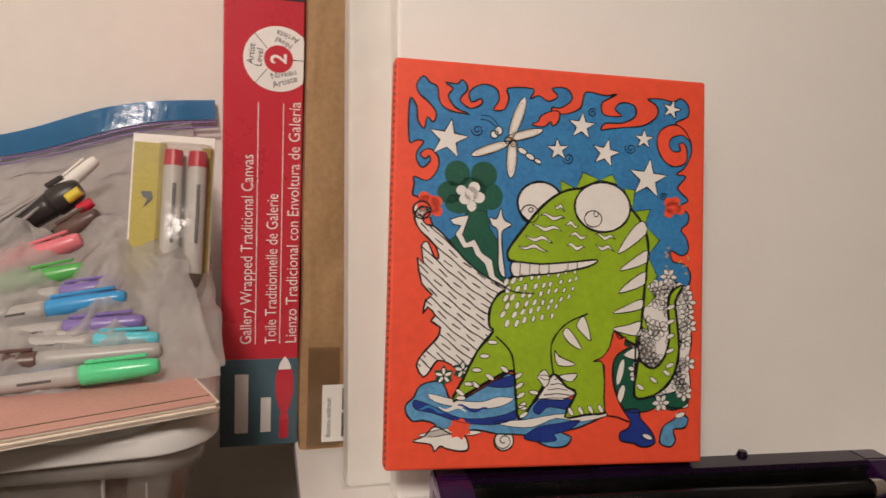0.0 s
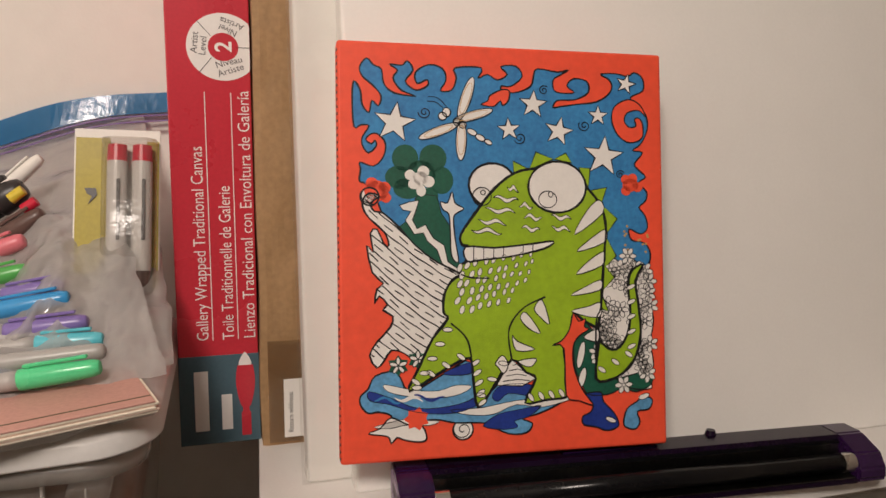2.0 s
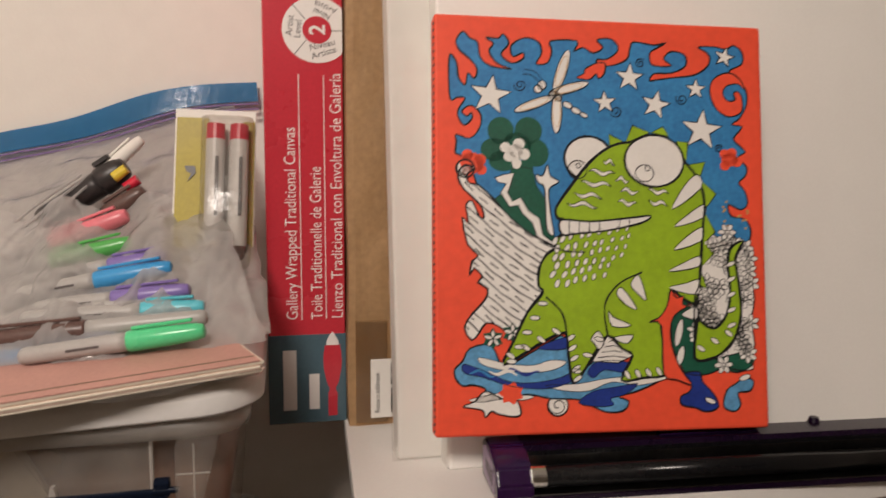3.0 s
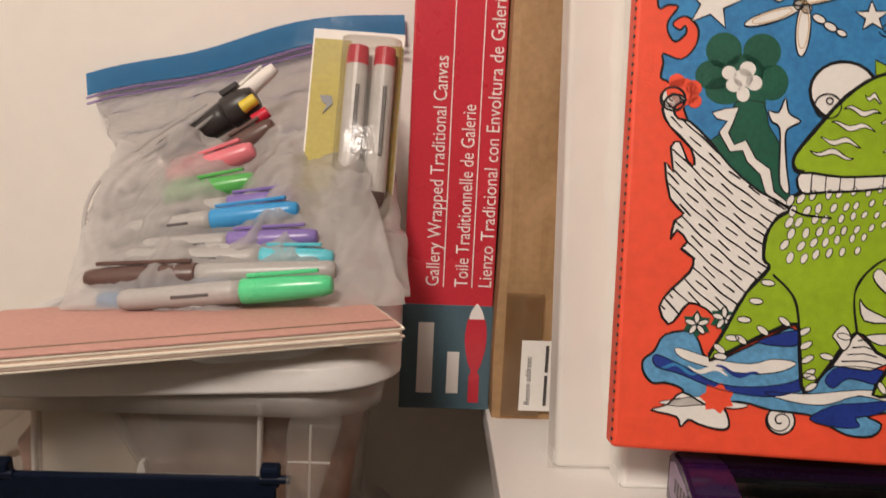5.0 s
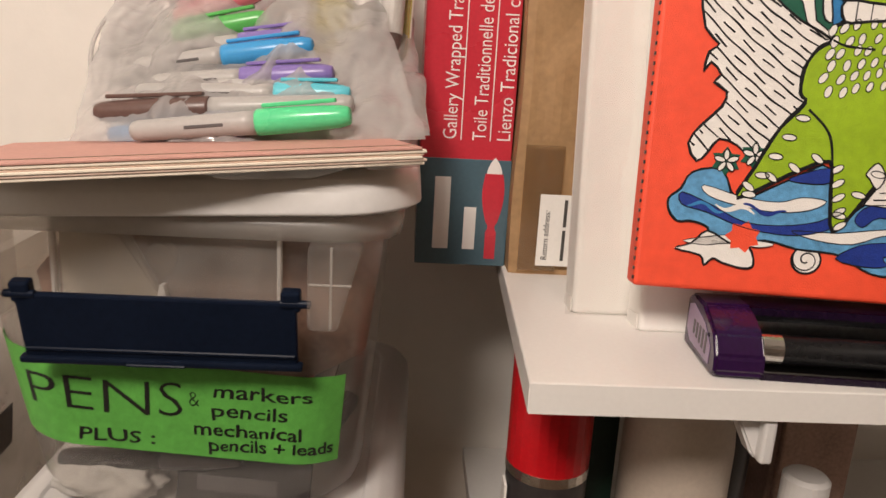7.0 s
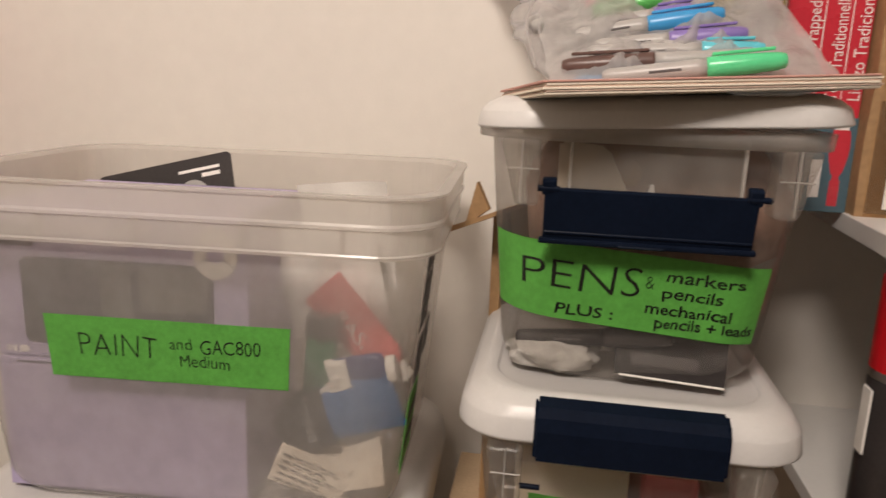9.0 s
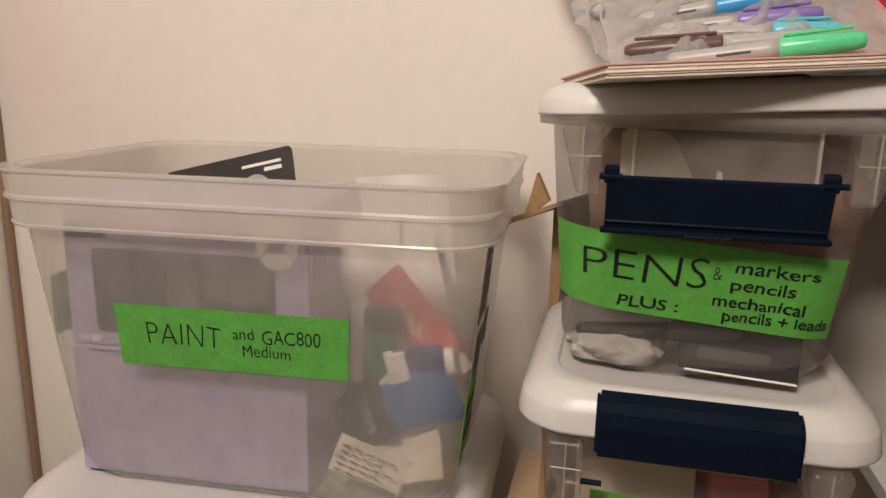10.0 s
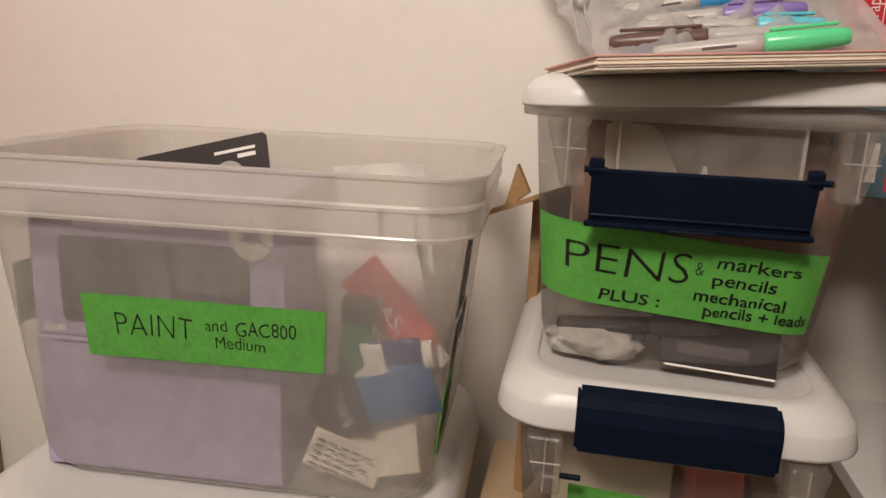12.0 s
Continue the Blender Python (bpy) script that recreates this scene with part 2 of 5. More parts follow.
GREYINKA = mat("faded_ink", (0.07, 0.065, 0.06), 0.5, var=0.1)
DULL = mat("dull_reflector", (0.16, 0.155, 0.15), 0.3, metal=1.0, var=0.15)

# the cards and the bag lie a little aslant on the upper bin
STACK = pose(0.0392, -0.0348, 0.0385, -2.31, -3.43, -2.41) @ Matrix.Translation((-0.018, 0.020, -0.003))

# ---- shelf board ----
SZ = 1.103
sh = thing("wall_shelf", pose(0, 0, 0), "white melamine wall shelf board with square edges", "shelf")
bm = loft([[(0.033, 0.687, z), (1.36, 0.691, z), (1.36, WY, z), (0.054, WY, z)] for z in (SZ - 0.019, SZ)])
bmesh.ops.bevel(bm, geom=bm.edges[:], offset=0.0008, segments=1, affect="EDGES")
part("board", bm, SHELF, sh)
bm = loft([[(0.0335, 0.6864, z), (1.36, 0.6904, z), (1.36, 0.691, z), (0.0335, 0.687, z)] for z in (SZ - 0.0188, SZ - 0.0002)])
part("edge_band", bm, SHELF, sh)
hook = thing("adhesive_hook", pose(0.171, 0.692, SZ - 0.019), "small white plastic hook under shelf edge", "hook")
part("plate", box(-0.012, 0.010, 0.004, 0.05, -0.004, 0, 0.001), LIDW, hook)
bm = prism([(-0.011, -0.003), (0.006, -0.003), (0.010, -0.026), (0.006, -0.031), (0.002, -0.029)], 0.006, 0.020)
bmesh.ops.bevel(bm, geom=bm.edges[:], offset=0.0015, segments=2, affect="EDGES")
part("prong", bm, LIDW, hook)
part("tip", box(0.003, 0.011, -0.002, 0.006, -0.030, -0.002, 0.002), LIDW, hook)

# ---- canvases standing on the shelf ----
TIP = 8.5


def canvas(name, at, w, h, d, yaw, label, fold=0.012):
    t = thing(name, pose(*at, -TIP, 0, yaw), label, "canvas")
    part("stretched_canvas", box(0, w, 0, d, 0, h, 0.0035, 3), CANVAS, t)
    part("corner_fold", box(-0.0008, 0.0, 0.004, d - 0.004, 0.001, fold, 0.0003, 1), CANVAS, t)
    return t


blank = canvas("blank_canvas", (0.1214, 0.7756, SZ), 0.762, 0.61, 0.030, 0, "large blank white stretched canvas standing on shelf")
wrapped = canvas("wrapped_canvas", (0.0822, 0.8080, SZ), 0.61, 0.762, 0.030, 0, "blank white canvas in clear shrink wrap leaning back")
# shrink wrap: a loose skin with a seam standing off the edge
bm = bmesh.new()
grid = []
for j in range(60):
    z = 0.76 * j / 59
    row = []
    for i in range(10):
        x = -0.0055 + 0.062 * i / 9
        off = 0.0012 + 0.0012 * noise.noise(Vector((x * 40, z * 22, 3)))
        row.append(bm.verts.new((x + 0.0012 * noise.noise(Vector((1, z * 18, 5))), -off, z)))
    grid.append(row)
for a, b in zip(grid, grid[1:]):
    for i in range(9):
        bm.faces.new((a[i], a[i + 1], b[i + 1], b[i]))
part("shrink_wrap", bm, WRAP, wrapped, "clear glossy shrink wrap", smooth=True)

# ---- boxes beside the canvases ----
kb = thing("cardboard_mailer", pose(0.0383, 0.909, SZ), "flat brown cardboard mailer standing upright on shelf", "box")
bm = bmesh.new()
grid = []
for j in range(90):
    z = 0.66 * j / 89
    row = []
    for i in range(12):
        x = 0.0095 + 0.072 * i / 11 + 0.0022 * noise.noise(Vector((0, z * 9, 2))) * (1 if i < 2 else 0.3)
        y = 0.0016 * noise.noise(Vector((x * 60, z * 30, 1))) + 0.0022 * noise.noise(Vector((x * 25, z * 12, 7)))
        row.append(bm.verts.new((x, y + (0.002 if i == 0 else 0), z)))
    row += [bm.verts.new((0.0815, 0.168, z)), bm.verts.new((0.0095 + 0.002 * noise.noise(Vector((0, z * 9, 2))), 0.168, z))]
    grid.append(row)
for a, b in zip(grid, grid[1:]):
    n = len(a)
    for i in range(n):
        bm.faces.new((a[i], a[(i + 1) % n], b[(i + 1) % n], b[i]))
bm.faces.new(grid[0][::-1])
bm.faces.new(grid[-1])
part("sleeve", bm, KRAFT, kb, "creased brown kraft board")
part("packing_tape", box(0.016, 0.048, -0.0046, -0.0042, 0.004, 0.11, 0.0001, 1), TAPE, kb, "clear brown packing tape")
lab = part("address_label", box(0.031, 0.076, -0.0056, -0.0050, 0.009, 0.070, 0.0001, 1), PAPER, kb, "white printed address label")
writing("label_words", "Return address:", 0.0072, (0.0400, -0.0059, 0.014), lab, INK, turn=90, length=0.042)
for z0, z1 in ((0.014, 0.040), (0.043, 0.066)):
    part("name_bar", box(0.0515, 0.0542, -0.0060, -0.0057, z0, z1), GREYINKA, lab)

cp = thing("canvas_pack", pose(0.0055, 0.931, SZ, 0, 0, 0) @ Matrix.Diagonal((1.05, 1, 0.985, 1)), "red and slate printed pack of gallery canvases", "canvas pack")
part("carton", box(-0.0355, 0.039, 0, 0.170, 0, 0.63, 0.0015), RED, cp, "glossy red carton")
face = part("slate_band", box(-0.0359, 0.0394, -0.0007, 0.10, -0.0005, 0.094, 0.0004, 1), SLATE, cp, "slate blue printed band")
for x0, x1, z0, z1 in ((-0.022, -0.009, 0.014, 0.078), (0.003, 0.013, 0.014, 0.052)):
    part("logo_bar", box(x0, x1, -0.0012, -0.0008, z0, z1, 0.0002, 1), WHITE, face)
# brush emblem
pts = []
for i in range(26):
    z = 0.006 + 0.076 * i / 25
    u = i / 25
    w = 0.0045 if u < 0.36 else (0.0030 if u < 0.42 else 0.0045 + 0.0045 * math.sin((u - 0.42) / 0.58 * math.pi * 0.80))
    pts.append((w, z))
brush = [(0.026 + w, z) for w, z in pts] + [(0.026 - w, z) for w, z in reversed(pts)]
part("brush_emblem", prism(brush, -0.0012, -0.0008), RED, face)
tipp = [(0.026 + 0.0062 * math.cos(a) * (1 - abs(math.sin(a)) ** 2 * 0.6), 0.082 + 0.014 * math.sin(a)) for a in [math.pi * i / 14 for i in range(15)]]
part("brush_tip", prism(tipp, -0.0012, -0.0008), WHITE, face)
for x, text, ln in ((-0.0070, "Gallery Wrapped Traditional Canvas", 0.197), (0.0168, "Toile Traditionnelle de Galerie", 0.158), (0.0366, "Lienzo Tradicional con Envoltura de Galería", 0.252)):
    writing("title_line", text, 0.0158, (x, -0.0005, 0.110), cp, WHITE, turn=90, thin=-0.00004, length=ln)
for x in (-0.0030, 0.0205):
    part("rule", box(x - 0.0004, x + 0.0004, -0.0006, -0.0002, 0.110, 0.361), WHITE, cp)


def disc(cx, cz, r, y, seg=48, x_max=9.0, squash=1.0, turn=0.0):
    pts = []
    for i in range(seg):
        a = 2 * math.pi * i / seg
        px, pz = r * math.cos(a), r * squash * math.sin(a)
        pts.append((min(x_max, cx + px * math.cos(turn) - pz * math.sin(turn)), cz + px * math.sin(turn) + pz * math.cos(turn)))
    return prism(pts, y - 0.0003, y)


part("level_disc", disc(0.0150, 0.405, 0.0325, -0.0002, x_max=0.0386), WHITE, cp, "white round level badge")
part("level_centre", disc(0.0150, 0.405, 0.0135, -0.0006), RED, cp)
writing("level_number", "2", 0.021, (0.0222, -0.0011, 0.4), cp, WHITE, turn=90, thin=0.0004)
for a in (0, 130, 232):
    c, s = math.cos(radians(a)), math.sin(radians(a))
    p0, p1 = Vector((0.0128 + 0.0135 * c, -0.0007, 0.405 + 0.0135 * s)), Vector((0.0128 + 0.032 * c, -0.0007, 0.405 + 0.032 * s))
    if p1.x > 0.0386:
        p1.x = 0.0386
    part("level_divider", rod(p0, p1, 0.0003, seg=6), INK, cp)
GREYINK = mat("grey_ink", (0.10, 0.09, 0.09), 0.5, var=0.1)
writing("level_words", "Artist", 0.0088, (-0.0085, -0.0008, 0.398), cp, GREYINK, turn=84)
writing("level_words", "Level", 0.0088, (-0.0010, -0.0008, 0.396), cp, GREYINK, turn=84)
writing("level_words", "Niveau", 0.0088, (0.0085, -0.0008, 0.3845), cp, GREYINK, turn=16)
writing("level_words", "Artiste", 0.0088, (0.0105, -0.0008, 0.376), cp, GREYINK, turn=20)
writing("level_words", "Nivel", 0.0080, (0.0285, -0.0008, 0.4200), cp, GREYINK, turn=155)
writing("level_words", "Artista", 0.0080, (0.0345, -0.0008, 0.4265), cp, GREYINK, turn=160)
part("top_rule", box(-0.038, 0.039, -0.0005, -0.0001, 0.4635, 0.4655), DARK, cp)
part("top_picture", box(0.014, 0.039, -0.0006, -0.0002, 0.4665, 0.56), YELLOW, cp, "yellow and black printed picture")
part("top_picture_edge", prism([(0.004, 0.4665), (0.024, 0.4665), (0.016, 0.49), (0.022, 0.56), (0.008, 0.56)], -0.0010, -0.0007), DARK, cp)


# ---- storage bins ----
def bin_profile(z, h=0.178):
    """Width, depth and corner of the small bin's body at height z."""
    t = max(0.0, min(1.0, z / h))
    e = 0.012 * max(0.0, 1 - z / 0.02) ** 2
    return 0.193 + 0.030 * t - 2 * e, 0.276 + 0.059 * t - 2 * e, 0.045 - 0.008 * t


def on_bin(p, off=0.0006, mid=0.165):
    """Wraps a flat label point (x along the front, z up) round the bin's front and its corners."""
    w, d, r = bin_profile(p.z)
    lim, arc = w / 2 - r, r * math.pi / 2
    s = abs(p.x)
    sg = 1 if p.x >= 0 else -1
    rr = r + off - p.y
    if s <= lim:
        return Vector((p.x, mid - d / 2 - off + p.y, p.z))
    if s <= lim + arc:
        a = (s - lim) / r
        return Vector((sg * (lim + rr * math.sin(a)), mid - d / 2 + r - rr * math.cos(a), p.z))
    return Vector((sg * (w / 2 + off - p.y), mid - d / 2 + r + s - lim - arc, p.z))


def tape_label(name, corners, parent, wrap, material=GREEN, label="green paper tape label", nx=28, nz=8):
    """A strip of tape: corners (x, z) top left, top right, bottom right, bottom left."""
    tl, tr, br, bl = [Vector((c[0], 0, c[1])) for c in corners]
    bm = bmesh.new()
    for y in (0.0, 0.0004):
        rows = [[bm.verts.new(wrap(bl.lerp(br, i / nx).lerp(tl.lerp(tr, i / nx), j / nz) + Vector((0, -y, 0)))) for i in range(nx + 1)] for j in range(nz + 1)]
        for a, b in zip(rows, rows[1:]):
            for i in range(nx):
                bm.faces.new((a[i], a[i + 1], b[i + 1], b[i]))
    return part(name, bm, material, parent, label, smooth=True)


PANEW = clear("window_plastic", (0.80, 0.77, 0.73), 0.86, rough=0.15, bump=0.1, bump_scale=30)


def small_bin(at, yaw, label, open_latch):
    t = thing("storage_bin", pose(*at, 0, 0, yaw) @ Matrix.Diagonal((1.09, 1.10, 1.195, 1)), label, "storage bin", "small latching bins")
    zs = (0, 0.002, 0.006, 0.012, 0.02, 0.06, 0.11, 0.15, 0.172)
    rings = []
    for z in zs:
        w, d, r = bin_profile(z)
        rings.append(ring(w, d, r, z, 8, cy=0.165))
    body = part("body", loft(rings, True, False), CLEAR, t, "clear plastic bin body", smooth=True)
    rim = [ring(w, d, 0.037, z, 8, cy=0.165) for w, d, z in ((0.223, 0.335, 0.166), (0.238, 0.350, 0.167), (0.240, 0.352, 0.177), (0.224, 0.336, 0.178), (0.219, 0.331, 0.166))]
    part("rim", loft(rim, False, False), CLEARM, t, smooth=True)
    # white lid: skirt, sloped shoulder, raised border and sunk panel
    lid_rows = ((0.246, 0.346, 0.172), (0.261, 0.361, 0.1712), (0.2635, 0.3635, 0.1725), (0.2635, 0.3635, 0.1740), (0.2598, 0.3598, 0.1862), (0.2586, 0.3586, 0.1876),
                (0.2500, 0.3500, 0.1938), (0.2480, 0.3480, 0.1948), (0.2320, 0.3320, 0.1996), (0.2290, 0.3290, 0.2002), (0.2130, 0.3130, 0.2005), (0.2110, 0.3110, 0.2000), (0.2095, 0.3095, 0.1985), (0.2080, 0.3080, 0.1982))
    bm = loft([ring(w - (0.014 if open_latch else 0.012), d, 0.042, z, 8, cx=0.004 if open_latch else 0, cy=0.165) for w, d, z in lid_rows], True, True)
    tilt = pose(-0.13, 0, 0.172, 0, -2.4 if open_latch else 0, 0) @ pose(0.13, 0, -0.172)
    bmesh.ops.scale(bm, vec=(1, 1, 0.66 if open_latch else 1), space=Matrix.Translation((0, 0, -0.172)), verts=bm.verts)
    lid = part("lid", bm, LIDW, t, "white plastic lid" + (", sitting slightly ajar" if open_latch else ""), m=tilt, smooth=True)
    # clear bosses that hold the latch
    for sx in (-1, 1):
        boss = box(min(sx * 0.074, sx * 0.100), max(sx * 0.074, sx * 0.100), -0.022, 0.002, 0.128, 0.168, 0.003, 3)
        for v in boss.verts:
            if abs(v.co.x) > 0.09 and v.co.z < 0.145:
                v.co.x -= sx * 0.010
        b = part("latch_boss", boss, CLEAR, t)
        part("boss_rib", box(sx * 0.086 - 0.0006, sx * 0.086 + 0.0006, -0.0230, -0.0215, 0.130, 0.168, 0.0003, 1), CLEARM, b)
        part("boss_rib", box(min(sx * 0.075, sx * 0.096), max(sx * 0.075, sx * 0.096), -0.0228, -0.0215, 0.1500, 0.1510, 0.0003, 1), CLEARM, b)
        part("latch_pin", rod((sx * 0.060, -0.012, 0.138), (sx * 0.075, -0.012, 0.138), 0.002), NAVY, t)
    if open_latch:
        latch = thing_part("latch", t, pose(-0.001, -0.012, 0.150, 12, 0, 0))
        bm = box(-0.069, 0.069, -0.004, 0.0, -0.044, -0.011, 0.0012, 2)
        box(-0.0715, 0.0715, -0.0065, -0.001, -0.0470, -0.0435, 0.0012, 2, bm)
        part_into(latch, bm, NAVY)
        for sx in (-1, 1):
            part("hinge_lug", box(sx * 0.066 - 0.005, sx * 0.066 + 0.005, -0.004, 0.003, -0.016, -0.0055, 0.0015), NAVY, latch)
        part("latch_ridge", box(-0.068, 0.068, -0.0052, -0.0038, -0.0405, -0.0385, 0.0005, 1), NAVY, latch)
        part("latch_ridge", box(-0.018, 0.012, -0.0076, -0.0060, -0.0465, -0.0450, 0.0005, 1), NAVY, latch)
        # moulded window above the latch
        win = part("window_frame", box(-0.054, 0.058, -0.0035, -0.0025, 0.131, 0.172, 0.0004, 1), PANEW, t)
        for x in (-0.054, 0.058):
            part("window_rib", box(x - 0.001, x + 0.001, -0.0055, 0.0, 0.134, 0.172, 0.0005, 1), RIMP, win)
        part("window_rib", box(-0.054, 0.058, -0.006, 0.0, 0.133, 0.1352, 0.0005, 1), RIMP, win)
        part("window_rib", box(-0.054, 0.058, -0.005, 0.0, 0.1705, 0.172, 0.0005, 1), RIMP, win)
        part("window_rib", prism([(-0.003, 0.134), (0.003, 0.134), (0.001, 0.143), (-0.001, 0.143)], -0.0075, -0.002), RIMP, win)
    else:
        bm = prism([(-0.0165, 0.160), (-0.0205, 0.1612), (-0.0225, 0.1825), (-0.0205, 0.1915), (-0.0135, 0.1965), (-0.002, 0.1995), (-0.002, 0.1965), (-0.0125, 0.1925), (-0.0165, 0.1825)], -0.067, 0.067)
        bmesh.ops.rotate(bm, matrix=Matrix.Rotation(radians(90), 3, "Z"), verts=bm.verts, cent=(0, 0, 0))
        bmesh.ops.scale(bm, vec=(-1, 1, 1), verts=bm.verts)
        bmesh.ops.bevel(bm, geom=[e for e in bm.edges if abs(e.verts[0].co.x - e.verts[1].co.x) < 1e-5], offset=0.0025, segments=3, affect="EDGES")
        latch = part("latch", bm, NAVY, t, "closed navy blue latch")
        part("catch_lip", box(-0.058, 0.058, -0.012, 0.0, 0.156, 0.1595, 0.0008, 1), CLEARM, t)
    return t


def thing_part(name, parent, m):
    """A part that will be given its mesh by part_into."""
    me = bpy.data.meshes.new(name)
    ob = new(name, me)
    ob.parent = parent
    ob.matrix_basis = m
    return ob


def part_into(ob, bm, material):
    bmesh.ops.recalc_face_normals(bm, faces=bm.faces[:])
    bm.to_mesh(ob.data)
    bm.free()
    ob.data.materials.append(material)


b1 = small_bin((-0.172, 0.705, 0.9775), 0, "clear latching bin with white lid, full of pens", True)
b2 = small_bin((-0.171, 0.703, 0.738), -0.5, "clear latching bin with white lid, latch closed", False)

lab = tape_label("tape_label", ((-0.113, 0.1045), (0.0925, 0.0905), (0.0880, 0.0365), (-0.110, 0.0515)), b1, on_bin)
SLANT = -3.0


def hand(text, size, x, z, parent, length, wrap, seed, thin=-0.0002, slant=SLANT, wobble=0.10):
    return writing("handwriting", text, size, (x, -0.0007, z), parent, INK, turn=slant, wobble=wobble, thin=thin, length=length, seed=seed, bend=wrap)


hand("PENS", 0.0285, -0.0865, 0.0715, lab, 0.086, on_bin, 1, thin=-0.0004, slant=-3.6)
hand("&", 0.0125, 0.0050, 0.0735, lab, 0.0055, on_bin, 2)
hand("markers", 0.0110, 0.0180, 0.0790, lab, 0.054, on_bin, 3, thin=0.00013)
hand("pencils", 0.0110, 0.0165, 0.0676, lab, 0.042, on_bin, 4, thin=0.00013)
hand("PLUS :", 0.0110, -0.0585, 0.0515, lab, 0.042, on_bin, 5, thin=0.00014)
hand("mechanical", 0.0110, 0.0060, 0.0565, lab, 0.060, on_bin, 6, thin=0.00018)
hand("pencils + leads", 0.0108, 0.0135, 0.0468, lab, 0.071, on_bin, 7, thin=0.00018)
lab = tape_label("tape_label", ((-0.068, 0.124), (0.081, 0.116), (0.081, 0.066), (-0.067, 0.074)), b2, on_bin)
hand("C", 0.026, -0.054, 0.098, lab, 0.018, on_bin, 8)


# ---- markers ----
def marker(p, q, r, barrel, cap, label, cap_part=0.42, band=None, group="markers in the bag", base=None):
    """A felt marker from its tail p to the cap's end q."""
    p, q, r = Vector(p), Vector(q), r * 1.18
    L = (q - p).length
    rot = (q - p).to_track_quat("X", "Z").to_matrix().to_4x4()
    t = thing("marker", (STACK if base is None else base) @ Matrix.Translation(p) @ rot, label, "marker", group)
    c0 = L * (1 - cap_part)
    bm = bmesh.new()
    rows = [(0, 0.55), (0.002, 0.80), (0.006, 0.90), (c0 * 0.9, 1.0), (c0, 1.0)]
    loft([[(x, r * f * math.cos(2 * math.pi * i / 18), r * f * math.sin(2 * math.pi * i / 18)) for i in range(18)] for x, f in rows], bm=bm)
    part("barrel", bm, barrel, t, smooth=True)
    rows = [(c0, 1.06), (c0 + 0.002, 1.12), (c0 + (L - c0) * 0.5, 1.08), (L - 0.006, 0.92), (L - 0.001, 0.75), (L, 0.6)]
    bm = loft([[(x, r * f * math.cos(2 * math.pi * i / 18), r * f * math.sin(2 * math.pi * i / 18)) for i in range(18)] for x, f in rows])
    c = part("cap", bm, cap, t, smooth=True)
    part("clip", box(c0 + 0.004, L - 0.008, -r * 0.35, r * 0.35, r * 1.15, r * 1.5, 0.0006, 1), cap, c)
    part("print_bar", box(c0 * 0.45, c0 * 0.76, -r * 1.01, -r * 0.7, -r * 0.12, r * 0.16, 0.0004, 1), band or GREYINK, t)
    return t


CZ = 1.2265
marker((-0.193, 0.722, CZ + 0.007), (-0.058, 0.714, CZ + 0.016), 0.0062, GREY, MINT, "grey felt marker with mint green cap")
marker((-0.060, 0.744, CZ + 0.022), (-0.226, 0.748, CZ + 0.018), 0.0062, GREY, BROWN, "grey felt marker with dark brown cap", 0.45)
marker((-0.205, 0.765, CZ + 0.030), (-0.064, 0.762, CZ + 0.028), 0.0060, GREY, AQUA, "grey felt marker with pale blue cap", 0.35)
marker((-0.200, 0.778, CZ + 0.036), (-0.076, 0.772, CZ + 0.042), 0.0060, GREY, VIOLET, "grey felt marker with violet cap", 0.5)
marker((-0.217, 0.794, CZ + 0.047), (-0.092, 0.790, CZ + 0.061), 0.0062, GREY, SKY, "grey felt marker with blue cap", 0.5)
marker((-0.220, 0.815, CZ + 0.056), (-0.100, 0.812, CZ + 0.069), 0.0060, GREY, VIOLET, "grey felt marker with purple cap", 0.4)
marker((-0.258, 0.836, CZ + 0.061), (-0.132, 0.832, CZ + 0.083), 0.0064, GREY, LEAF, "grey felt marker with leaf green cap", 0.55)
marker((-0.265, 0.866, CZ + 0.066), (-0.140, 0.860, CZ + 0.108), 0.0070, GREY, ROSE, "grey felt marker with pink cap", 0.55)
marker((-0.175, 0.735, CZ + 0.005), (-0.075, 0.738, CZ + 0.007), 0.0055, VIOLET, LEAF, "blue felt marker with green cap", 0.5)
marker((-0.277, 0.925, CZ + 0.066), (-0.136, 0.930, CZ + 0.184), 0.0055, PAPER, PAPER, "long white pen with dark grip", 0.3)
marker((-0.232, 0.908, CZ + 0.106), (-0.148, 0.908, CZ + 0.156), 0.011, DARK, DARK, "thick black marker lying aslant", 0.3)
marker((-0.222, 0.900, CZ + 0.078), (-0.130, 0.892, CZ + 0.130), 0.0075, DARK, BROWN, "black marker with dark brown cap", 0.4)
marker((-0.228, 0.776, CZ + 0.026), (-0.110, 0.772, CZ + 0.036), 0.0058, GREY, GREY, "grey felt marker lying in the bag", 0.4)
marker((-0.236, 0.802, CZ + 0.040), (-0.118, 0.800, CZ + 0.050), 0.0058, GREY, VIOLET, "grey felt marker with lilac cap", 0.35)
marker((-0.150, 0.762, CZ + 0.012), (-0.066, 0.760, CZ + 0.014), 0.0058, GREY, DARK, "grey felt marker with black cap", 0.4)
marker((-0.216, 0.742, CZ + 0.004), (-0.120, 0.738, CZ + 0.005), 0.0055, SKY, SKY, "dark blue felt marker under the others", 0.4)
for px, pz, m in ((-0.152, 0.149, YELLOW), (-0.142, 0.138, CRIMSON)):
    b = thing("eraser_tip", STACK @ pose(px, 0.897, CZ + pz), "small bright rubber pencil end in bag", "eraser")
    part("rubber", rod((-0.006, 0, -0.004), (0.006, 0, 0.004), 0.0055, 0.005), m, b)

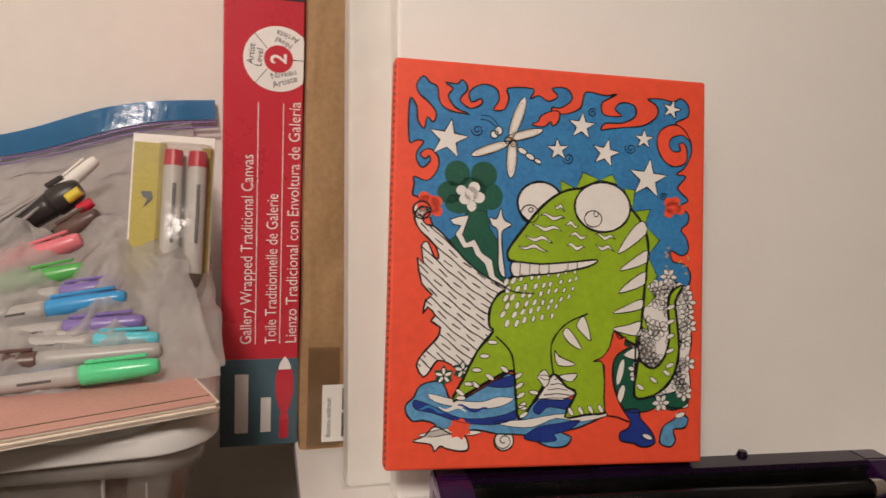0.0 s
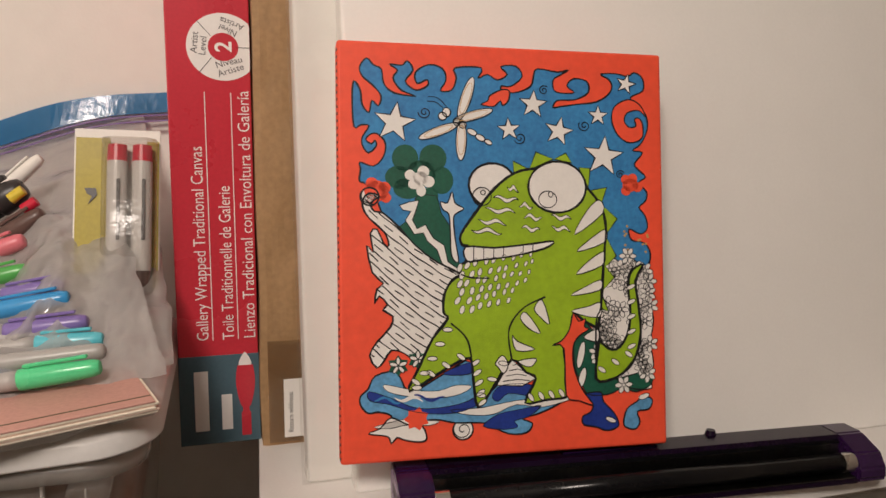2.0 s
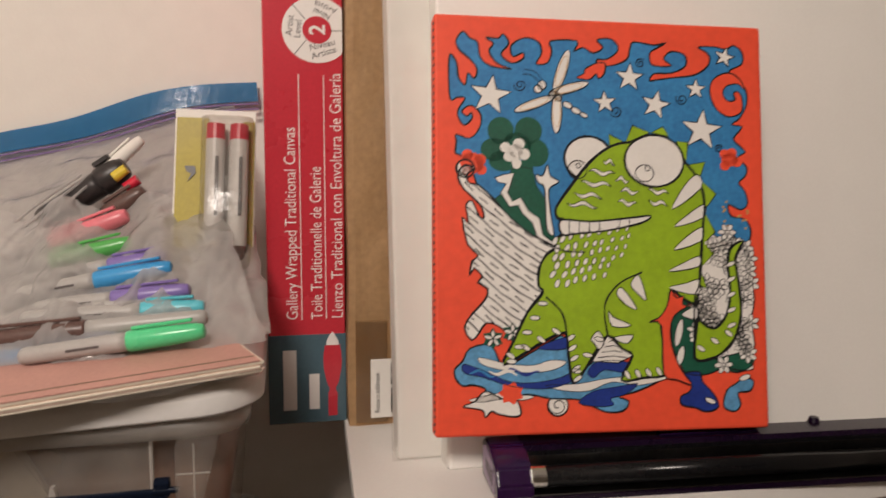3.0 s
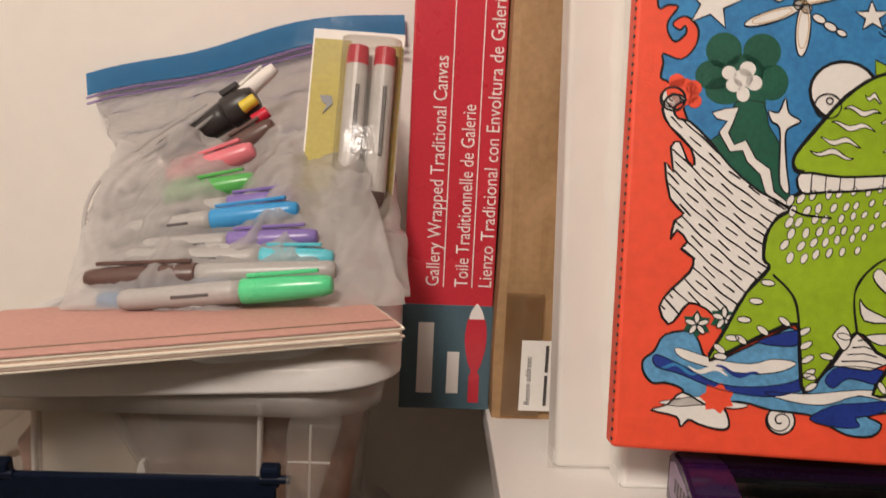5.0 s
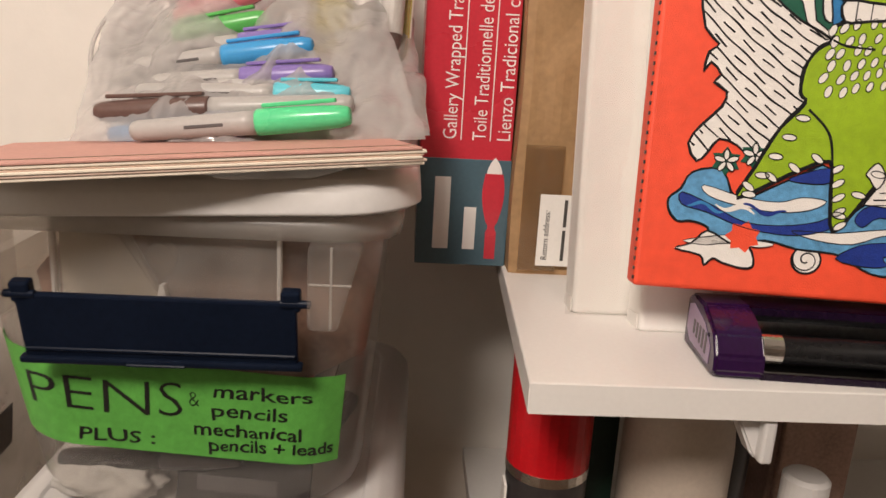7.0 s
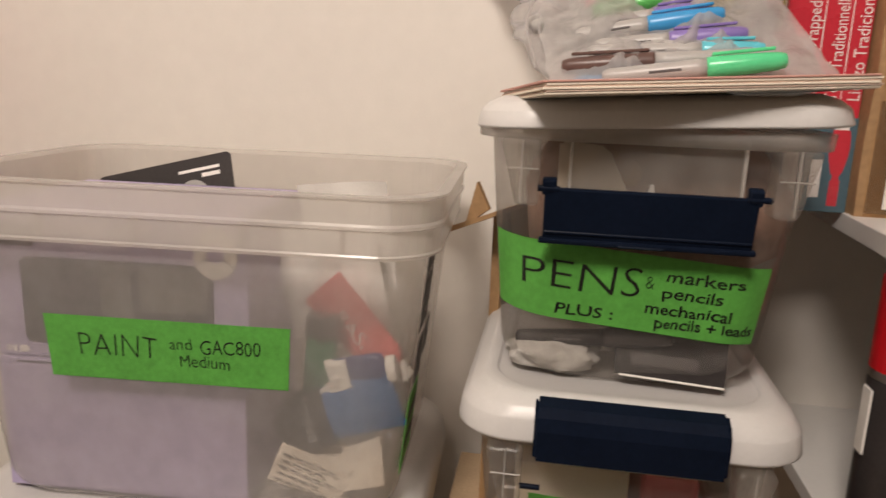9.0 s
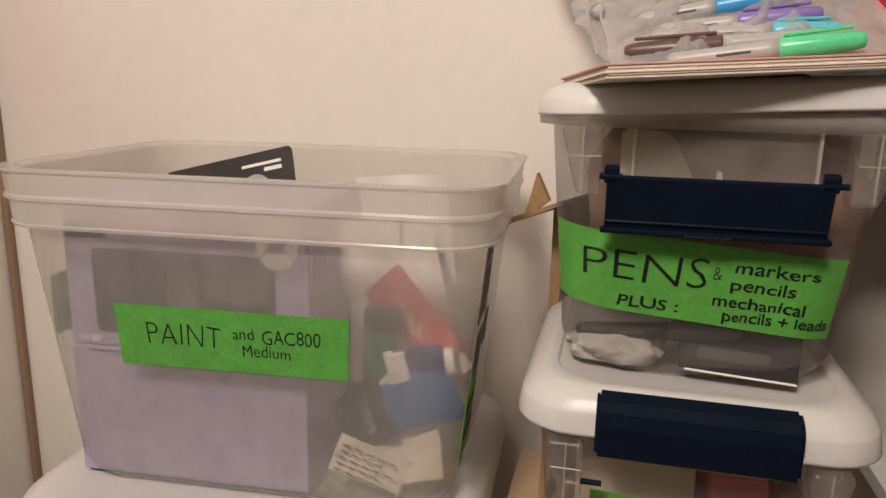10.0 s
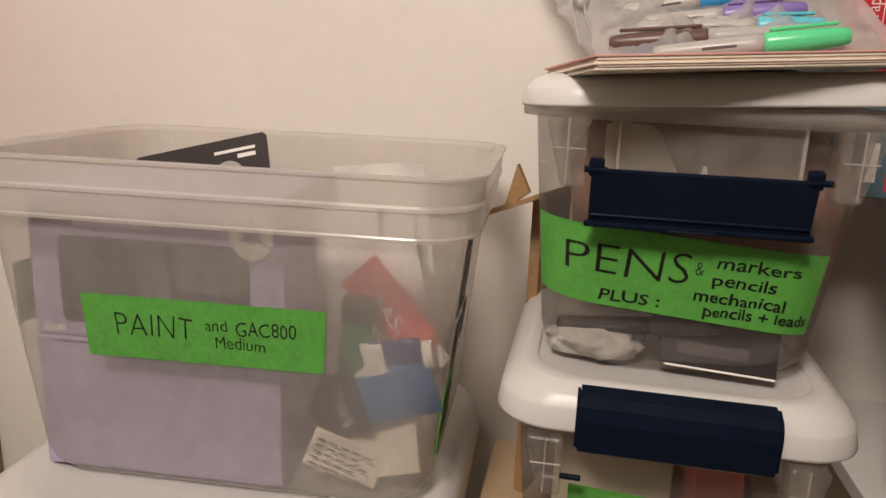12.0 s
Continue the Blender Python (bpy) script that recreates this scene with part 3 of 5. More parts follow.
# two paint markers on a yellow and white backing card
BLISTER = clear("blister_plastic", (0.75, 0.73, 0.70), 0.94, rough=0.22, bump=0.5, bump_scale=70, spec=0.35)
PALEB = mat("pale_barrel", (0.64, 0.62, 0.60), 0.3, var=0.05)
OCHRE = mat("ochre_print", (0.42, 0.34, 0.05), 0.5, var=0.08)
pk = thing("marker_pack", STACK @ Matrix.Translation((-0.061, 0.842, CZ + 0.0365)) @ pose(0, 0, 0, -10, 5, 0) @ Matrix.Scale(1.08, 4), "white card pack holding two red-ended paint markers", "marker pack")
part("backing_card", box(-0.042, 0.0275, 0.006, 0.0075, 0, 0.158, 0.0006, 1), PAPER, pk)
part("yellow_strip", box(-0.0405, -0.013, 0.0050, 0.0058, 0.020, 0.150, 0.0003, 1), OCHRE, pk)
part("yellow_strip", box(0.0165, 0.0265, 0.0050, 0.0058, 0.020, 0.148, 0.0003, 1), OCHRE, pk)
part("card_sign", prism([(-0.033, 0.106), (-0.024, 0.106), (-0.023, 0.100), (-0.030, 0.092), (-0.027, 0.099), (-0.031, 0.101)], 0.0040, 0.0048), DARK, pk)
for x in (-0.006, 0.0140):
    mk = part("paint_marker", rod((x, -0.003, 0.034), (x, -0.003, 0.128), 0.0082, seg=20), PALEB, pk, "white paint marker with red end", smooth=False)
    part("red_end", rod((x, -0.003, 0.128), (x, -0.003, 0.142), 0.0083, 0.0077, 20), CRIMSON, mk)
    part("brown_tip", rod((x, -0.003, 0.004), (x, -0.003, 0.034), 0.0054, 0.0077, 20), BROWN, mk)
    part("print_bar", box(x + 0.001, x + 0.0038, -0.0118, -0.0102, 0.060, 0.112, 0.0003, 1), GREYINK, mk)
bm = loft([ring(0.044, 0.026, 0.010, z, 5, cx=0.004, cy=-0.003) for z in (0.002, 0.06, 0.147)])
part("blister", bm, BLISTER, pk, "clear plastic blister", smooth=True)

# ---- pink card pad under the bag ----
card = thing("card_pad", STACK @ pose(-0.231, 0.590, 1.2165, 0, -0.6, 16.5), "stack of pink and cream craft cards on lid", "card stack")
OLIVE = mat("olive_print", (0.09, 0.075, 0.03), 0.6)
SHEETS = ((0.0018, CREAM), (0.0014, EDGE), (0.0016, CREAM), (0.0012, EDGE), (0.0018, CREAM), (0.0016, PINK))
z = 0.0
for i, (th, m) in enumerate(SHEETS):
    o = 0.0015 * math.sin(i * 2.1)
    part("card", box(o, 0.228 + o, -0.0008 * (i % 3), 0.155, z, z + th, 0.0004, 1), m, card)
    z += th
part("printed_rule", box(0.004, 0.226, 0.013, 0.0150, z, z + 0.0002), OLIVE, card)
part("tape_flap", prism([(0.115, 0.001), (0.150, 0.0012), (0.192, 0.001), (0.170, -0.004), (0.128, -0.003)], -0.0016, -0.0012), WRAP, card, "loose clear tape along the edge")
part("tape_flap", prism([(0.195, 0.0015), (0.228, 0.003), (0.224, -0.001), (0.198, -0.0015)], -0.0018, -0.0013), WRAP, card)

# ---- zip bag ----
HINGE = Vector((0.025, 0.268, 1.292))


def lean_back(p):
    """The bag's upper part lies back against the wall."""
    p = Vector(p)
    return HINGE + (p - HINGE) * (1 + 0.10 * max(0.0, min(1.2, (p.z - CZ) / 0.19)))


bag = thing("zip_bag", STACK, "clear zip bag of markers with blue zip", "plastic bag")


def crumple(x, z, k):
    v = 0.0
    for f, a in ((9, 0.018), (23, 0.012), (55, 0.0055), (120, 0.0020)):
        v += a * (1 - 2 * abs(noise.noise(Vector((x * f, z * f, k)))))
    return v


def film(front, nx=120, nz=90):
    bm = bmesh.new()
    rows = []
    for j in range(nz + 1):
        v = j / nz
        left = -0.222 - 0.040 * math.sin(min(1, v * 1.6) * math.pi) - 0.096 * max(0, v - 0.3) / 0.7
        right = -0.012 - 0.034 * v
        zz = CZ + 0.0015 + 0.187 * v
        row = []
        for i in range(nx + 1):
            u = i / nx
            x = left + (right - left) * u + 0.010 * noise.noise(Vector((u * 6, v * 11, 6))) * math.sin(math.pi * v)
            edge = math.sin(math.pi * u) ** 0.4 * math.sin(math.pi * min(1, v * 0.94 + 0.06)) ** 0.5 if 0 < u < 1 else 0
            base = 0.758 + 0.222 * v ** 0.85
            if front:
                y = base - 0.052 * edge * (1 - 0.6 * v) + crumple(x, zz, 4) * (0.8 - 0.5 * v) * (0.15 + edge)
            else:
                y = base + 0.085 * edge * (1 - v) + crumple(x, zz, 9) * 0.3 * edge
            z2 = zz + (0.028 * (u - 0.5) * 2 * v) + (0.010 * noise.noise(Vector((x * 22, v * 9, 2))) if 0 < v < 0.9 else 0)
            row.append(bm.verts.new(lean_back((x, y, max(z2, CZ + 0.001)))))
        rows.append(row)
    for a, b in zip(rows, rows[1:]):
        for i in range(nx):
            bm.faces.new((a[i], a[i + 1], b[i + 1], b[i]))
    return bm


part("front_film", film(True), FILM, bag, "crumpled clear plastic film", smooth=True)
part("back_film", film(False, 40, 30), FILM, bag, smooth=True)
bm = bmesh.new()
rows = []
for j in range(61):
    v = j / 60
    row = []
    for i in range(91):
        u = i / 90
        x = -0.236 + 0.222 * u - 0.035 * v * (1 - u) * 0.6 - 0.044 * v * u + 0.006 * noise.noise(Vector((u * 7, v * 9, 12)))
        e = math.sin(math.pi * u) ** 0.5 if 0 < u < 1 else 0
        y = 0.722 + 0.150 * v - 0.030 * e * (1 - 0.5 * v) + crumple(x * 1.15, v * 0.13, 21) * 0.75 * (0.3 + e)
        row.append(bm.verts.new((x, y, CZ + 0.001 + (0.118 + 0.03 * noise.noise(Vector((u * 5, 3, 8)))) * v)))
    rows.append(row)
for a, b in zip(rows, rows[1:]):
    for i in range(90):
        bm.faces.new((a[i], a[i + 1], b[i + 1], b[i]))
part("folded_film", bm, FILM, bag, "second crumpled layer of film", smooth=True)


def strip(z0, z1, y, name, m, th=0.0022):
    bm = bmesh.new()
    rows = []
    for k, (zz, yy) in enumerate(((z0, y), (z1, y), (z1, y + th), (z0, y + th))):
        row = []
        for i in range(41):
            u = i / 40
            x = -0.322 + 0.302 * u
            row.append(bm.verts.new(lean_back((x, yy + 0.004 * math.sin(u * 7), zz + 0.078 * u - 0.022 * u * u + 0.0035 * math.sin(u * 9 + 1) + (0.004 * math.exp(-((u - 0.55) / 0.2) ** 2) if k in (1, 2) and name == "zip_band" else 0)))))
        rows.append(row)
    for k in range(4):
        a, b = rows[k], rows[(k + 1) % 4]
        for i in range(40):
            bm.faces.new((a[i], a[i + 1], b[i + 1], b[i]))
    part(name, bm, m, bag, smooth=False)


ZT = 1.384
strip(ZT + 0.006, ZT + 0.026, 0.972, "zip_band", ZIPB)
strip(ZT + 0.0025, ZT + 0.0040, 0.969, "zip_seal", ZIPV, 0.0035)
strip(ZT - 0.003, ZT - 0.0015, 0.969, "zip_seal", ZIPV, 0.0035)
for k in range(3):
    cu = bpy.data.curves.new("fold_line", "CURVE")
    cu.dimensions, cu.bevel_depth, cu.bevel_resolution = "3D", 0.0016, 2
    sp = cu.splines.new("BEZIER")
    sp.bezier_points.add(3)
    for bp, co in zip(sp.bezier_points, ((-0.252 + 0.012 * k, 0.80, CZ + 0.022), (-0.262 + 0.012 * k, 0.84, CZ + 0.075), (-0.235 + 0.014 * k, 0.88, CZ + 0.115), (-0.19 + 0.01 * k, 0.905, CZ + 0.150))):
        bp.co, bp.handle_left_type, bp.handle_right_type = co, "AUTO", "AUTO"
    ob = new("fold_line", cu)
    me = bpy.data.meshes.new_from_object(ob)
    bpy.data.objects.remove(ob)
    ob = new("fold_line", me)
    me.materials.append(FILM)
    ob.parent = bag

# ---- loose things inside the upper bin ----
def in_bin(name, b, m, label, category):
    """A thing lying in a bin: placed by the bin's own pose."""
    return thing(name, b.matrix_basis @ m, label, category)


TISSUE = mat("thin_tissue", (0.50, 0.48, 0.45), 0.8, var=0.10, scale=60, bump=0.4, bump_scale=160)
t = in_bin("tissue", b1, pose(-0.052, 0.050, 0.003), "crumpled white tissue in the bin", "tissue")
bm = bmesh.new()
bmesh.ops.create_icosphere(bm, subdivisions=4, radius=1)
for v in bm.verts:
    k = 1 + 0.35 * (noise.noise(v.co * 1.7) + 0.6 * noise.noise(v.co * 4.1))
    v.co = Vector((v.co.x * 0.036 * k, v.co.y * 0.018 * k, max(0, 0.010 + v.co.z * 0.014 * k)))
part("paper_wad", bm, TISSUE, t, smooth=True)
t = in_bin("pen_packet", b1, pose(0.030, 0.028, 0.007, 74, 2, -4), "black and white printed marker packet in bin", "packet")
part("black_card", box(-0.040, 0.040, 0, 0.030, 0, 0.0015, 0.0004, 1), DARK, t)
part("white_band", box(-0.040, 0.040, 0.030, 0.044, 0.0002, 0.0017, 0.0004, 1), PAPER, t)
part("white_edge", box(-0.036, 0.040, -0.0015, 0, 0.0002, 0.0015, 0.0004, 1), PAPER, t)
part("print_bar", box(-0.028, 0.020, 0.008, 0.016, 0.0016, 0.0020), GREYINK, t)
for p, q, mb, mc in (((-0.085, 0.05, 0.022), (0.03, 0.03, 0.036), DARK, DARK), ((-0.085, 0.07, 0.012), (0.05, 0.09, 0.014), PAPER, DARK), ((0.05, 0.05, 0.010), (0.085, 0.16, 0.015), GREY, GREYINK),
                     ((-0.06, 0.10, 0.035), (0.08, 0.06, 0.045), GREY, SKY), ((-0.08, 0.12, 0.05), (0.07, 0.10, 0.06), VIOLET, ROSE), ((-0.07, 0.06, 0.055), (0.08, 0.09, 0.075), GREY, DARK),
                     ((0.07, 0.03, 0.06), (0.085, 0.15, 0.10), GREY, MINT), ((-0.06, 0.12, 0.07), (0.06, 0.05, 0.09), BROWN, DARK)):
    bmw = b1.matrix_basis
    marker(bmw @ Vector(p), bmw @ Vector(q), 0.0062, mb, mc, "felt marker lying in the clear bin", group="markers in the bin", base=Matrix())
t = in_bin("pencil_case", b1, pose(0.0, 0.05, 0.075), "reddish brown soft pencil case in bin", "pencil case")
CASE = mat("case_cloth", (0.36, 0.23, 0.18), 0.8, var=0.2, scale=30)
bm = loft([ring(w, d, 0.02, z, 6, cx=0.01, cy=0.07) for w, d, z in ((0.13, 0.14, 0), (0.18, 0.18, 0.02), (0.19, 0.19, 0.06), (0.15, 0.15, 0.088))])
part("pouch", bm, CASE, t, smooth=True)
for x, z in ((-0.026, 0.156), (-0.012, 0.150)):
    e = in_bin("cork_stopper", b1, pose(x, 0.030, z - 0.004), "small round tan cap seen through plastic", "cap")
    part("cap", rod((0, -0.004, 0), (0, 0.004, 0), 0.0085, seg=20), KRAFT, e)

t = in_bin("cream_pouch", b1, pose(-0.022, 0.018, 0.100), "folded cream paper packet in the bin", "packet")
bm = prism([(-0.040, 0.0), (0.030, 0.0), (0.012, 0.030), (-0.006, 0.062), (-0.040, 0.066)], 0.0, 0.012)
bmesh.ops.bevel(bm, geom=bm.edges[:], offset=0.003, segments=2, affect="EDGES")
part("packet", bm, CREAM, t)

t = in_bin("paper_pad", b2, pose(-0.03, 0.04, 0.03), "pale yellow paper pad in lower bin", "paper pad")
part("pad", box(-0.05, 0.04, 0, 0.14, 0, 0.10, 0.002), CREAM, t)
t = in_bin("red_pouch", b2, pose(0.045, 0.04, 0.03), "faded red packet in lower bin", "packet")
part("packet", box(-0.025, 0.02, 0, 0.10, 0, 0.10, 0.008), ROSE, t)
t = in_bin("grey_pouch", b2, pose(0.085, 0.05, 0.03), "grey packet in lower bin", "packet")
part("packet", box(-0.015, 0.012, 0, 0.10, 0, 0.085, 0.006), GREY, t)

# ---- support under the stacks ----
TABLE = mat("table_laminate", (0.62, 0.58, 0.52), 0.45, var=0.04)
t = thing("low_table", pose(0, 0, 0), "low pale table carrying the storage stacks", "table")
part("tabletop", box(-1.0, -0.01, 0.60, 1.10, 0.532, 0.557, 0.002), TABLE, t)
for x, y in ((-0.97, 0.63), (-0.04, 0.63), (-0.97, 1.07), (-0.04, 1.07)):
    part("leg", box(x - 0.02, x + 0.02, y - 0.02, y + 0.02, 0, 0.532, 0.002), TABLE, t)
t = thing("cardboard_carton", pose(0, 0.045, 0.557), "tan cardboard carton with dark print under bin", "box")
TAN = mat("tan_board", (0.52, 0.38, 0.24), 0.7, var=0.08, scale=20)
part("carton", box(-0.338, -0.020, 0.615, 1.0, 0, 0.1805, 0.002), TAN, t)
for y0, y1, z0, z1 in ((0.66, 0.70, 0.08, 0.165), (0.74, 0.86, 0.11, 0.15)):
    part("print_bar", box(-0.3387, -0.3382, y0, y1, z0, z1), DARK, t)

# ---- paint tote ----
TX, TY, TZ = -0.564, 0.721, 0.8085
b3 = thing("large_bin", pose(TX - 0.016, TY + 0.150, 0.557, 0, 0, 3.0), "large clear bin with rounded white lid", "storage bin")
part("body", loft([ring(0.40, 0.34, 0.05, 0), ring(0.42, 0.37, 0.05, 0.21)], True, False), CLEARM, b3, smooth=True)
lid_rows = ((0.42, 0.375, 0.205), (0.455, 0.415, 0.204), (0.462, 0.422, 0.210), (0.456, 0.416, 0.232), (0.446, 0.406, 0.243), (0.42, 0.38, 0.2505), (0.40, 0.36, 0.251), (0.395, 0.355, 0.2495))
part("lid", loft([ring(w, d, 0.075, z, 10) for w, d, z in lid_rows]), LIDW, b3, "white plastic lid", smooth=True)

pt = thing("paint_tote", pose(TX, TY, TZ, 0, 0, 3.0) @ Matrix.Diagonal((0.90, 0.90, 1.048, 1)), "clear lidless plastic tote full of paint supplies", "storage tote")
MID = 0.165


def tote_profile(z):
    t = max(0.0, min(1.0, z / 0.255))
    e = 0.014 * max(0.0, 1 - z / 0.022) ** 2
    return 0.430 + 0.060 * t - 2 * e, 0.290 + 0.040 * t - 2 * e, 0.050


def on_tote(p, off=0.0006):
    w, d, r = tote_profile(p.z)
    return Vector((p.x, MID - d / 2 - off + p.y, p.z))


rings = []
for z in (0, 0.002, 0.006, 0.012, 0.022, 0.08, 0.16, 0.255):
    w, d, r = tote_profile(z)
    rings.append(ring(w, d, r, z, 10, cy=MID))
part("body", loft(rings, True, False), CLEARM, pt, "cloudy clear plastic", smooth=True)
rim_rows = ((0.490, 0.329, 0.251), (0.514, 0.353, 0.250), (0.516, 0.355, 0.2525), (0.514, 0.353, 0.254), (0.516, 0.355, 0.273), (0.522, 0.361, 0.2745), (0.522, 0.361, 0.277),
            (0.519, 0.358, 0.279), (0.522, 0.361, 0.297), (0.528, 0.367, 0.299), (0.528, 0.367, 0.301), (0.504, 0.343, 0.301), (0.498, 0.337, 0.297), (0.496, 0.335, 0.255))
part("rim", loft([ring(w, d, 0.062, z, 10, cy=MID) for w, d, z in rim_rows], False, False), RIMP, pt, "stepped cloudy rim", smooth=False)
for x in (-0.122, -0.027, 0.076, 0.171):
    part("rim_rib", box(x - 0.0010, x + 0.0010, MID - 0.176, MID - 0.164, 0.253, 0.274, 0.0003, 1), RIMP, pt)
lab = tape_label("tape_label", ((-0.132, 0.1845), (0.1185, 0.1850), (0.1150, 0.1290), (-0.1290, 0.1275)), pt, on_tote, nx=12)


def tote_hand(text, size, x, z, length, seed, thin=-0.0001):
    return hand(text, size, x, z, lab, length, on_tote, seed, thin=thin, slant=0.4, wobble=0.09)


tote_hand("PAINT", 0.031, -0.099, 0.1485, 0.080, 11, thin=-0.0006)
tote_hand("and", 0.015, -0.004, 0.1595, 0.022, 12)
tote_hand("GAC800", 0.0185, 0.027, 0.1575, 0.060, 13)
tote_hand("Medium", 0.0155, 0.005, 0.1440, 0.050, 14)
back = part("tape_label", box(-0.246, -0.2455, 0.06, 0.15, 0.13, 0.19), GREEN, pt, m=None)
# stickers on the tote's side
STICK = mat("dark_sticker", (0.055, 0.050, 0.045), 0.5, var=0.15, scale=40)


def side_sheet(name, y0, y1, z0, z1, m, lean=0.0):
    bm = bmesh.new()
    rows = []
    for z in (z0, z1):
        w = tote_profile(z)[0]
        rows.append([bm.verts.new((w / 2 + o, y + lean * (z - z0), z)) for y in (y0, y1) for o in (0.0006, 0.0012)])
    a, b = rows
    for i, j in ((0, 1), (1, 3), (3, 2), (2, 0)):
        bm.faces.new((a[i], a[j], b[j], b[i]))
    bm.faces.new((a[0], a[1], a[3], a[2]))
    bm.faces.new((b[0], b[1], b[3], b[2]))
    return part(name, bm, m, pt)


side_sheet("sticker", 0.060, 0.125, 0.172, 0.246, STICK)
side_sheet("sticker", 0.075, 0.120, 0.118, 0.160, STICK)
st = side_sheet("sticker", 0.135, 0.165, 0.13, 0.165, STICK)
gl = side_sheet("tape_label", 0.050, 0.125, 0.040, 0.112, GREEN)
for z in (0.062, 0.086):
    side_sheet("print_bar", 0.060, 0.115, z, z + 0.010, INK).location.x = 0.0009


def side_words(text, size, y, z, length):
    ob = writing("side_words", text, size, (0, 0, 0), pt, PAPER, length=length)
    w = tote_profile(z)[0]
    ob.matrix_basis = pose(w / 2 + 0.0018, y, z, 0, 0, 90)


side_words("EXTREME", 0.013, 0.064, 0.222, 0.056)
side_words("19", 0.022, 0.085, 0.184, 0.030)

# ---- in the tote ----
CONTENTS = pt.matrix_basis @ Matrix.Translation((-0.022, 0, 0))


def in_tote(name, m, label, category):
    return thing(name, CONTENTS @ m, label, category)


low = in_tote("lilac_carton", pose(-0.185, 0.036, 0.003), "plain lilac cardboard carton inside the tote", "carton")
part("carton", box(0, 0.268, 0, 0.17, 0, 0.128, 0.0015), LILAC, low)
part("flap_seam", box(0.02, 0.248, -0.0006, 0, 0.124, 0.1252), DARK, low)
up = in_tote("display_carton", pose(-0.187, 0.040, 0.1315), "lilac carton with dark window panels on front", "carton")
ub = part("carton", box(0, 0.274, 0, 0.185, 0, 0.140, 0.0015), LILAC, up)
GLASSY = mat("window_print", (0.060, 0.052, 0.066), 0.25, var=0.3, scale=18)
PALEL = mat("pale_lilac_print", (0.52, 0.46, 0.60), 0.5, var=0.05)
MUTED = mat("muted_window_print", (0.16, 0.15, 0.14), 0.3, var=0.25, scale=24)


def face_sheet(name, x0, x1, z0, z1, r, material, off, label=""):
    """A thin printed panel with rounded corners on the carton's front."""
    bm = loft([ring(x1 - x0, z1 - z0, r, z, 5) for z in (0, 0.0004)])
    return part(name, bm, material, up, label, m=Matrix.Translation(((x0 + x1) / 2, -off, (z0 + z1) / 2)) @ Matrix.Rotation(radians(90), 4, "X"))


win = face_sheet("window_panel", 0.032, 0.238, 0.014, 0.094, 0.008, GLASSY, 0.0001, "dark window with dim pictures")
face_sheet("window_band", 0.118, 0.152, 0.016, 0.093, 0.002, MUTED, 0.0006)
face_sheet("window_band", 0.160, 0.232, 0.050, 0.090, 0.004, MUTED, 0.0006)
face_sheet("title_bar", 0.002, 0.048, 0.103, 0.121, 0.001, GLASSY, 0.0001)
face_sheet("title_bar", 0.052, 0.150, 0.103, 0.126, 0.001, PALEL, 0.0001)
for k, (x0, x1) in enumerate(((0.010, 0.014), (0.017, 0.021), (0.024, 0.034))):
    face_sheet("print_bar", x0, x1, 0.004, 0.010, 0.0005, PAPER, 0.0001)
part("round_badge", disc(0.241, 0.106, 0.023, -0.001), PAPER, up, "white round printed badge")
part("badge_centre", disc(0.241, 0.106, 0.009, -0.0014), LILAC, up)
for a in (90, 210, 330):
    c, d = math.cos(radians(a)), math.sin(radians(a))
    part("badge_divider", rod((0.241 + 0.009 * c, -0.0016, 0.106 + 0.009 * d), (0.241 + 0.022 * c, -0.0016, 0.106 + 0.022 * d), 0.0005, seg=6), GREYINK, up)
part("side_barcode", box(0.2742, 0.2747, 0.140, 0.172, 0.030, 0.090), PAPER, up)
for i in range(9):
    part("barcode_bar", box(0.2748, 0.2751, 0.143, 0.169, 0.034 + 0.006 * i, 0.036 + 0.006 * i + 0.001 * (i % 3)), INK, up)
for i in range(3):
    part("side_print", box(0.2742, 0.2746, 0.02 + 0.016 * i, 0.025 + 0.016 * i, 0.045, 0.110), PALEL, up)
part("side_panel", box(0.2742, 0.2746, 0.010, 0.070, 0.0, 0.026), SLATE, up)

bk = in_tote("black_card", Matrix.Translation((-0.172, 0.230, 0.2180)) @ pose(0, 0, 0, 72, -13.5, 0) @ Matrix.Scale(1.10, 4), "black printed card lying on top in tote", "card")
part("card", loft([ring(0.165, 0.060, 0.006, z, 5, cx=0.0825, cy=0.022) for z in (0, 0.0012)]), DARK, bk)
part("print_bar", box(0.100, 0.150, 0.038, 0.041, 0.0012, 0.0015), PAPER, bk)
part("print_bar", box(0.128, 0.150, 0.031, 0.035, 0.0012, 0.0015), PAPER, bk)
bmr = loft([ring(2 * r, 2 * r, r, z, 8, cx=0.115, cy=0.008) for r, z in ((0.022, 0.0012), (0.022, 0.0016))])
part("round_print", bmr, GREY, bk)


